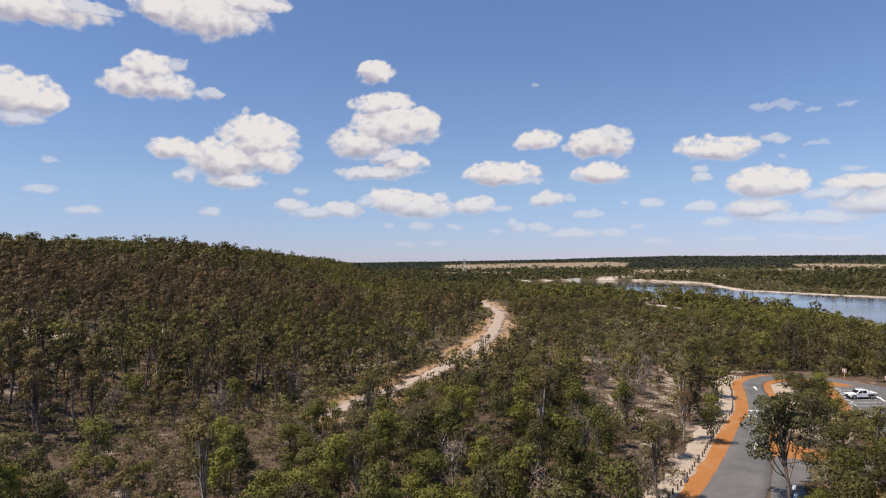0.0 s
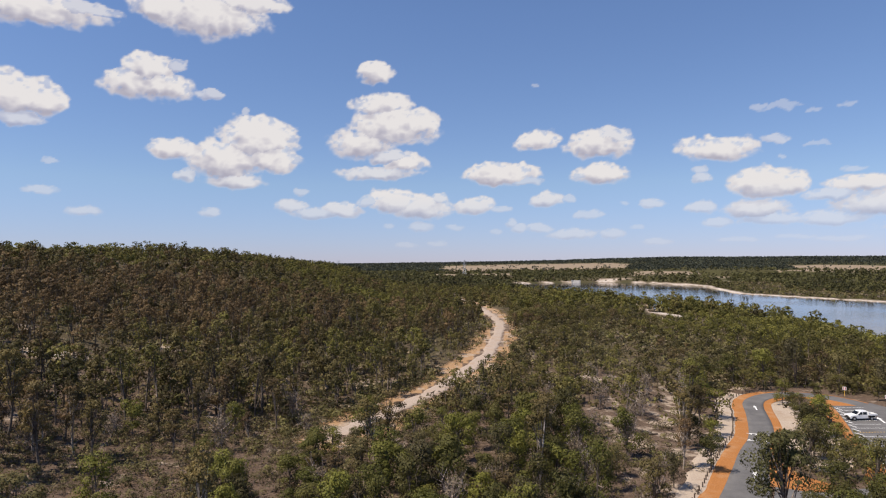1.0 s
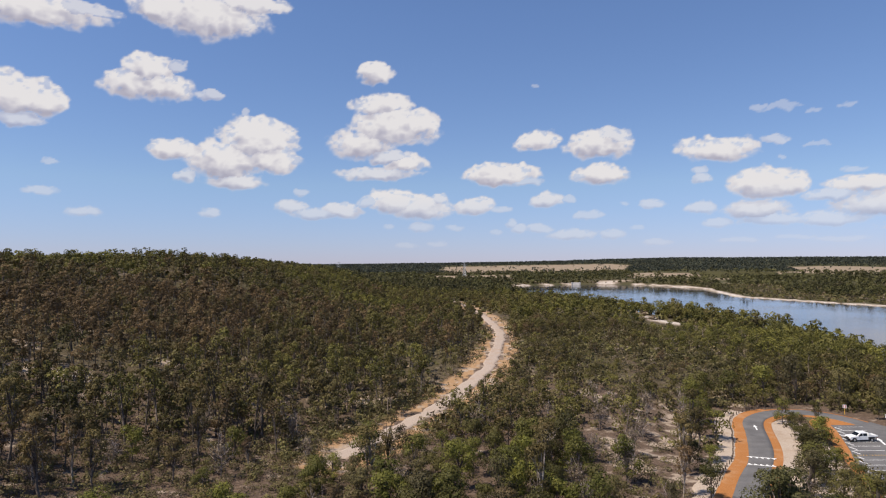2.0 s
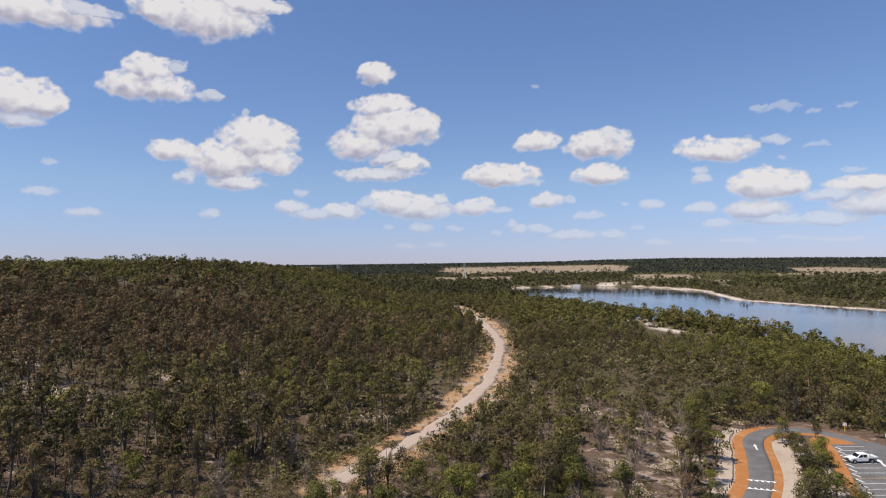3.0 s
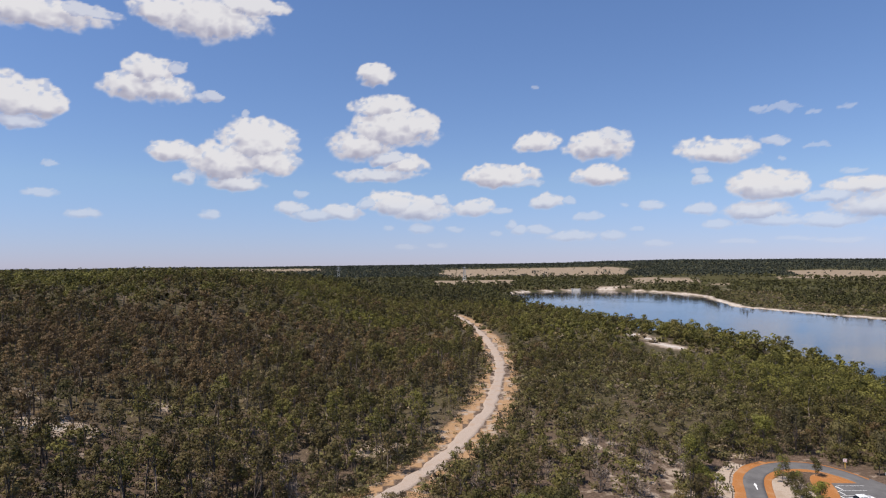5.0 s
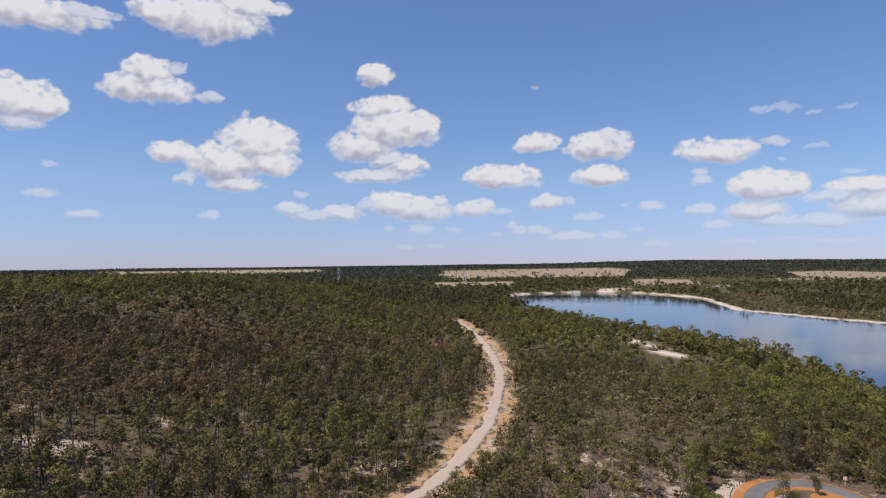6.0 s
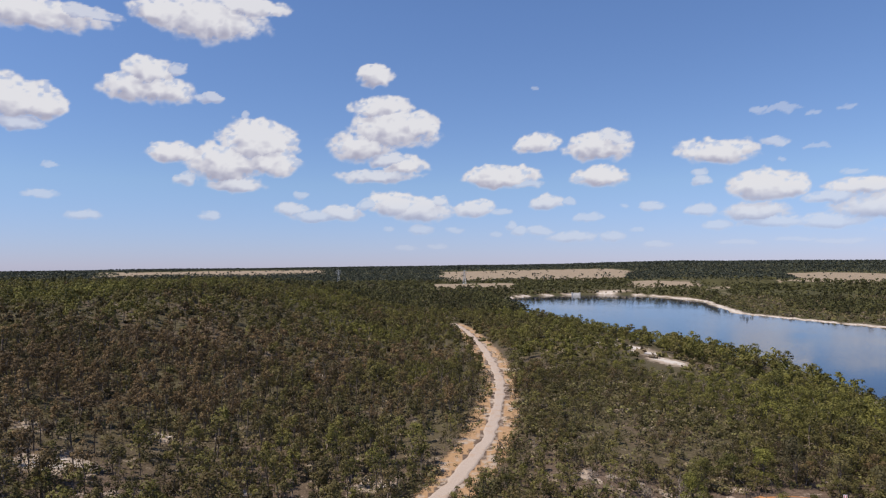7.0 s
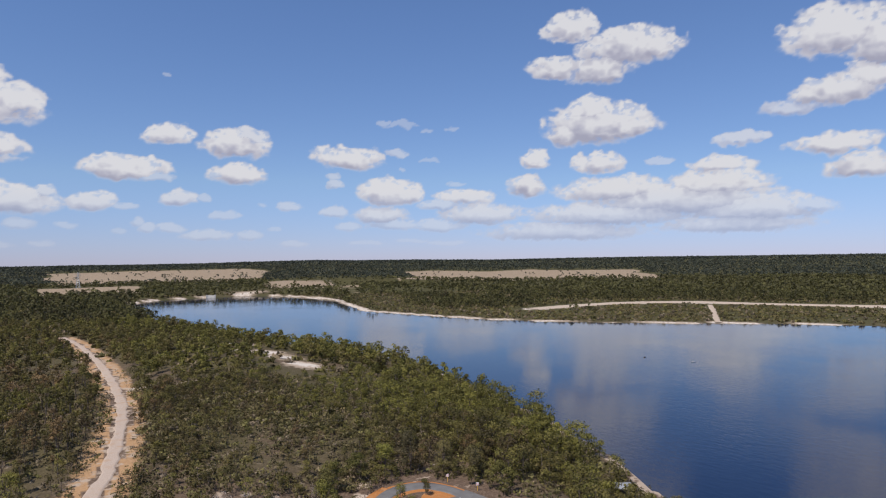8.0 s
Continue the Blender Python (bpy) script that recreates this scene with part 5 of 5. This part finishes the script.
def shelter(x, y, turn):
    z = float(height(x, y))
    ob = tagged(new("picnic_shelter", None), "small open shelter with a grey metal roof beside the beach", "shelter")
    for sx in (-2.1, 2.1):
        for sy in (-1.5, 1.5):
            part("post", box(bmesh.new(), sx - 0.07, sy - 0.07, -0.4, sx + 0.07, sy + 0.07, 2.35, 0.01), M_TIMBER, ob, "timber post")
    for side in (-1, 1):
        bm = bmesh.new()
        n = 18
        for k in range(n):
            x0, x1 = -2.7 + 5.4 * k / n, -2.7 + 5.4 * (k + 1) / n
            lift = 0.03 * (k % 2)
            bm.faces.new([bm.verts.new(q) for q in ((x0, side * 2.2, 2.3 + lift), (x1, side * 2.2, 2.3 + 0.03 - lift), (x1, 0, 3.03 - lift), (x0, 0, 3.0 + lift))])
        bmesh.ops.remove_doubles(bm, verts=bm.verts[:], dist=0.001)
        bmesh.ops.solidify(bm, geom=bm.faces[:], thickness=0.03)
        part("roof_sheet", bm, M_ROOF, ob, "ribbed grey roof sheet")
    part("ridge_cap", rod(bmesh.new(), (-2.72, 0, 3.05), (2.72, 0, 3.05), 0.09, sides=8), M_ROOF, ob)
    ob.matrix_basis = pose(x, y, z, 0, 0, turn)


shelter(116.2, 109.4, -30)


def rowing_boat(x, y, turn, mat, label):
    ob = tagged(new("rowing_boat", None), label, "boat", "boats on the lake")
    bm = bmesh.new()
    rings = []
    for k in range(9):
        u = k / 8 * 2 - 1
        w = 0.62 * (1 - abs(u) ** 2.6) + 0.03
        keel = -0.12 + 0.22 * u ** 4
        rings.append([bm.verts.new((u * 1.9, s * w * f, zz)) for s, f, zz in ((-1, 1, 0.36 + 0.1 * u * u), (-1, 0.7, keel + 0.05), (0, 0, keel), (1, 0.7, keel + 0.05), (1, 1, 0.36 + 0.1 * u * u))])
    for a, b in zip(rings, rings[1:]):
        for i in range(4):
            bm.faces.new((a[i], a[i + 1], b[i + 1], b[i]))
    bmesh.ops.solidify(bm, geom=bm.faces[:], thickness=0.05)
    part("hull", bm, mat, ob)
    for sx in (-0.7, 0.5):
        part("bench", box(bmesh.new(), sx - 0.14, -0.5, 0.16, sx + 0.14, 0.5, 0.20, 0.01), M_TIMBER, ob, "wooden bench")
    ob.matrix_basis = pose(x, y, WATER_Z, 0, 0, turn)
    ob.scale = (0.7, 0.7, 0.7)


rowing_boat(292.5, 258.9, 20, M_TIMBER, "small dark rowing boat afloat on the lake")
rowing_boat(301.3, 232.8, -35, M_SIGN, "small white rowing boat afloat on the lake")


def pylon(x, y, tall, turn):
    z = float(height(x, y))
    ob = tagged(new("power_pylon", None), "grey steel lattice power pylon standing above the trees", "pylon", "pylons of one power line")
    w = 0.11 * tall
    body = bmesh.new()
    def at(sx, sy, u):
        k = w * (1 - 0.82 * u)
        return (sx * k, sy * k, u * tall)
    corners = [(-1, -1), (1, -1), (1, 1), (-1, 1)]
    for sx, sy in corners:
        part("leg", rod(bmesh.new(), at(sx, sy, -0.03), at(sx, sy, 1), 0.30, 0.18, 4), M_STEEL, ob)
    for k in range(7):
        for (a, b), (c, d) in zip(corners, corners[1:] + corners[:1]):
            rod(body, at(a, b, k / 7), at(c, d, (k + 1) / 7), 0.12, sides=4)
            rod(body, at(c, d, k / 7), at(a, b, (k + 1) / 7), 0.12, sides=4)
    part("bracing", body, M_STEEL, ob)
    for u, reach in ((0.70, 6.0), (0.82, 7.2), (0.94, 5.0)):
        bm = bmesh.new()
        for side in (-1, 1):
            rod(bm, (0, 0, u * tall + 0.6), (side * reach, 0, u * tall), 0.2, 0.12, 4)
            rod(bm, (0, 0, u * tall - 0.6), (side * reach, 0, u * tall), 0.2, 0.12, 4)
        part("cross_arm", bm, M_STEEL, ob)
    ob.matrix_basis = pose(x, y, z, 0, 0, turn)


pylon(-240, 1490, 32, 10)
pylon(46, 1390, 30, 10)


def spillway(x, y, turn):
    z = WATER_Z
    ob = tagged(new("concrete_spillway", None), "pale concrete spillway wall at the head of the lake", "wall")
    profile([(-2.4, -1.0), (-1.0, 4.2), (0.6, 4.2), (2.6, -1.0)], 6, M_CONCRETE, "wall", ob, 0.08)
    for k in (-1, 1):
        part("abutment", box(bmesh.new(), -2.2, k * 6.6 - 0.9, -1.0, 2.2, k * 6.6 + 0.9, 4.8, 0.1), M_CONCRETE, ob, "concrete end block")
    ob.matrix_basis = pose(x, y, z, 0, 0, turn)


spillway(222, 1084, 83)


# leafless and dying bushes among the green
def dead_tree(seed, tall, wide, twigs):
    ob = new("dead_tree", None)
    v, f = bare_shape(seed, tall, wide, twigs)
    p = new("trunk", np_mesh("trunk", v, f, [M_TWIG], smooth=True))
    p.parent = ob
    tv, tf, tn = sprays(np.random.RandomState(seed), np.array([[0, 0, tall * 0.75], [wide * 0.4, 0, tall * 0.6], [-wide * 0.3, wide * 0.3, tall * 0.65]]), np.full(3, wide * 0.5), 60, 0.13)
    q = new("dry_leaves", np_mesh("dry_leaves", tv, tf, [M_SHRUB], normals=tn, tint=np.zeros(len(tv)), shade=np.full(len(tv), 0.5)))
    q.parent = ob
    return tagged(ob, "grey leafless small tree with brittle twigs", "dead tree", "dead trees in the bush")


rng = np.random.RandomState(77)
DEAD = [dead_tree(810 + k, 4.2 + 0.5 * k, 1.5, 26) for k in range(3)]
spots = [(8.5, 56), (13, 62), (5, 72), (17, 84), (22, 96), (12, 101), (27, 112), (33, 118), (38, 121), (19, 118), (44, 118), (9, 90), (-6, 84), (2, 96), (24, 73), (-14, 72), (-44, 86), (-57, 100), (-38, 104), (30, 130), (-28, 114), (47, 128), (15, 72), (20, 64), (11, 80), (25, 88), (29, 100), (6, 108), (15, 92), (-20, 96), (33, 108), (21, 106), (1, 64), (-30, 88), (-50, 78), (-24, 104)]
for k, (px, py) in enumerate(spots):
    p = DEAD[k % 3]
    s = 0.75 + 0.5 * rng.rand()
    m = pose(px, py, float(height(px, py)), 0, 0, rng.rand() * 360)
    ob = copy_thing(p, m) if k >= 3 else p
    ob.matrix_basis = m
    ob.scale = (s, s, s)


# fallen logs on bare ground
def fallen_log(x, y, turn, length):
    bm = bmesh.new()
    r = 0.13 + 0.02 * length / 3
    for k in range(4):
        a, b = k / 4, (k + 1) / 4
        rod(bm, (length * (a - 0.5), 0.15 * math.sin(a * 4), r), (length * (b - 0.5) + 0.03, 0.15 * math.sin(b * 4), r), r * (1.1 - 0.5 * a), r * (1.1 - 0.5 * b), 8)
    rod(bm, (length * 0.1, 0, r), (length * 0.25, 0.7, r + 0.35), r * 0.4, r * 0.15, 6)
    ob = part("fallen_log", bm, M_WOODPOST)
    ob.matrix_basis = pose(x, y, float(height(x, y)) - 0.03, 0, 0, turn)
    tagged(ob, "dark fallen log lying on sandy litter", "log", "fallen logs")


for px, py, turn, length in ((31, 99, 20, 3.4), (28, 106, 80, 2.8), (35, 104, 140, 3.0), (33, 110, 10, 2.6), (-39, 80, 35, 3.6), (-47, 84, 100, 3.2), (-30, 92, 150, 3.0), (-34, 66, 60, 2.8), (-52, 75, 15, 3.4), (25, 99, 50, 2.6)):
    fallen_log(px, py, turn, length)
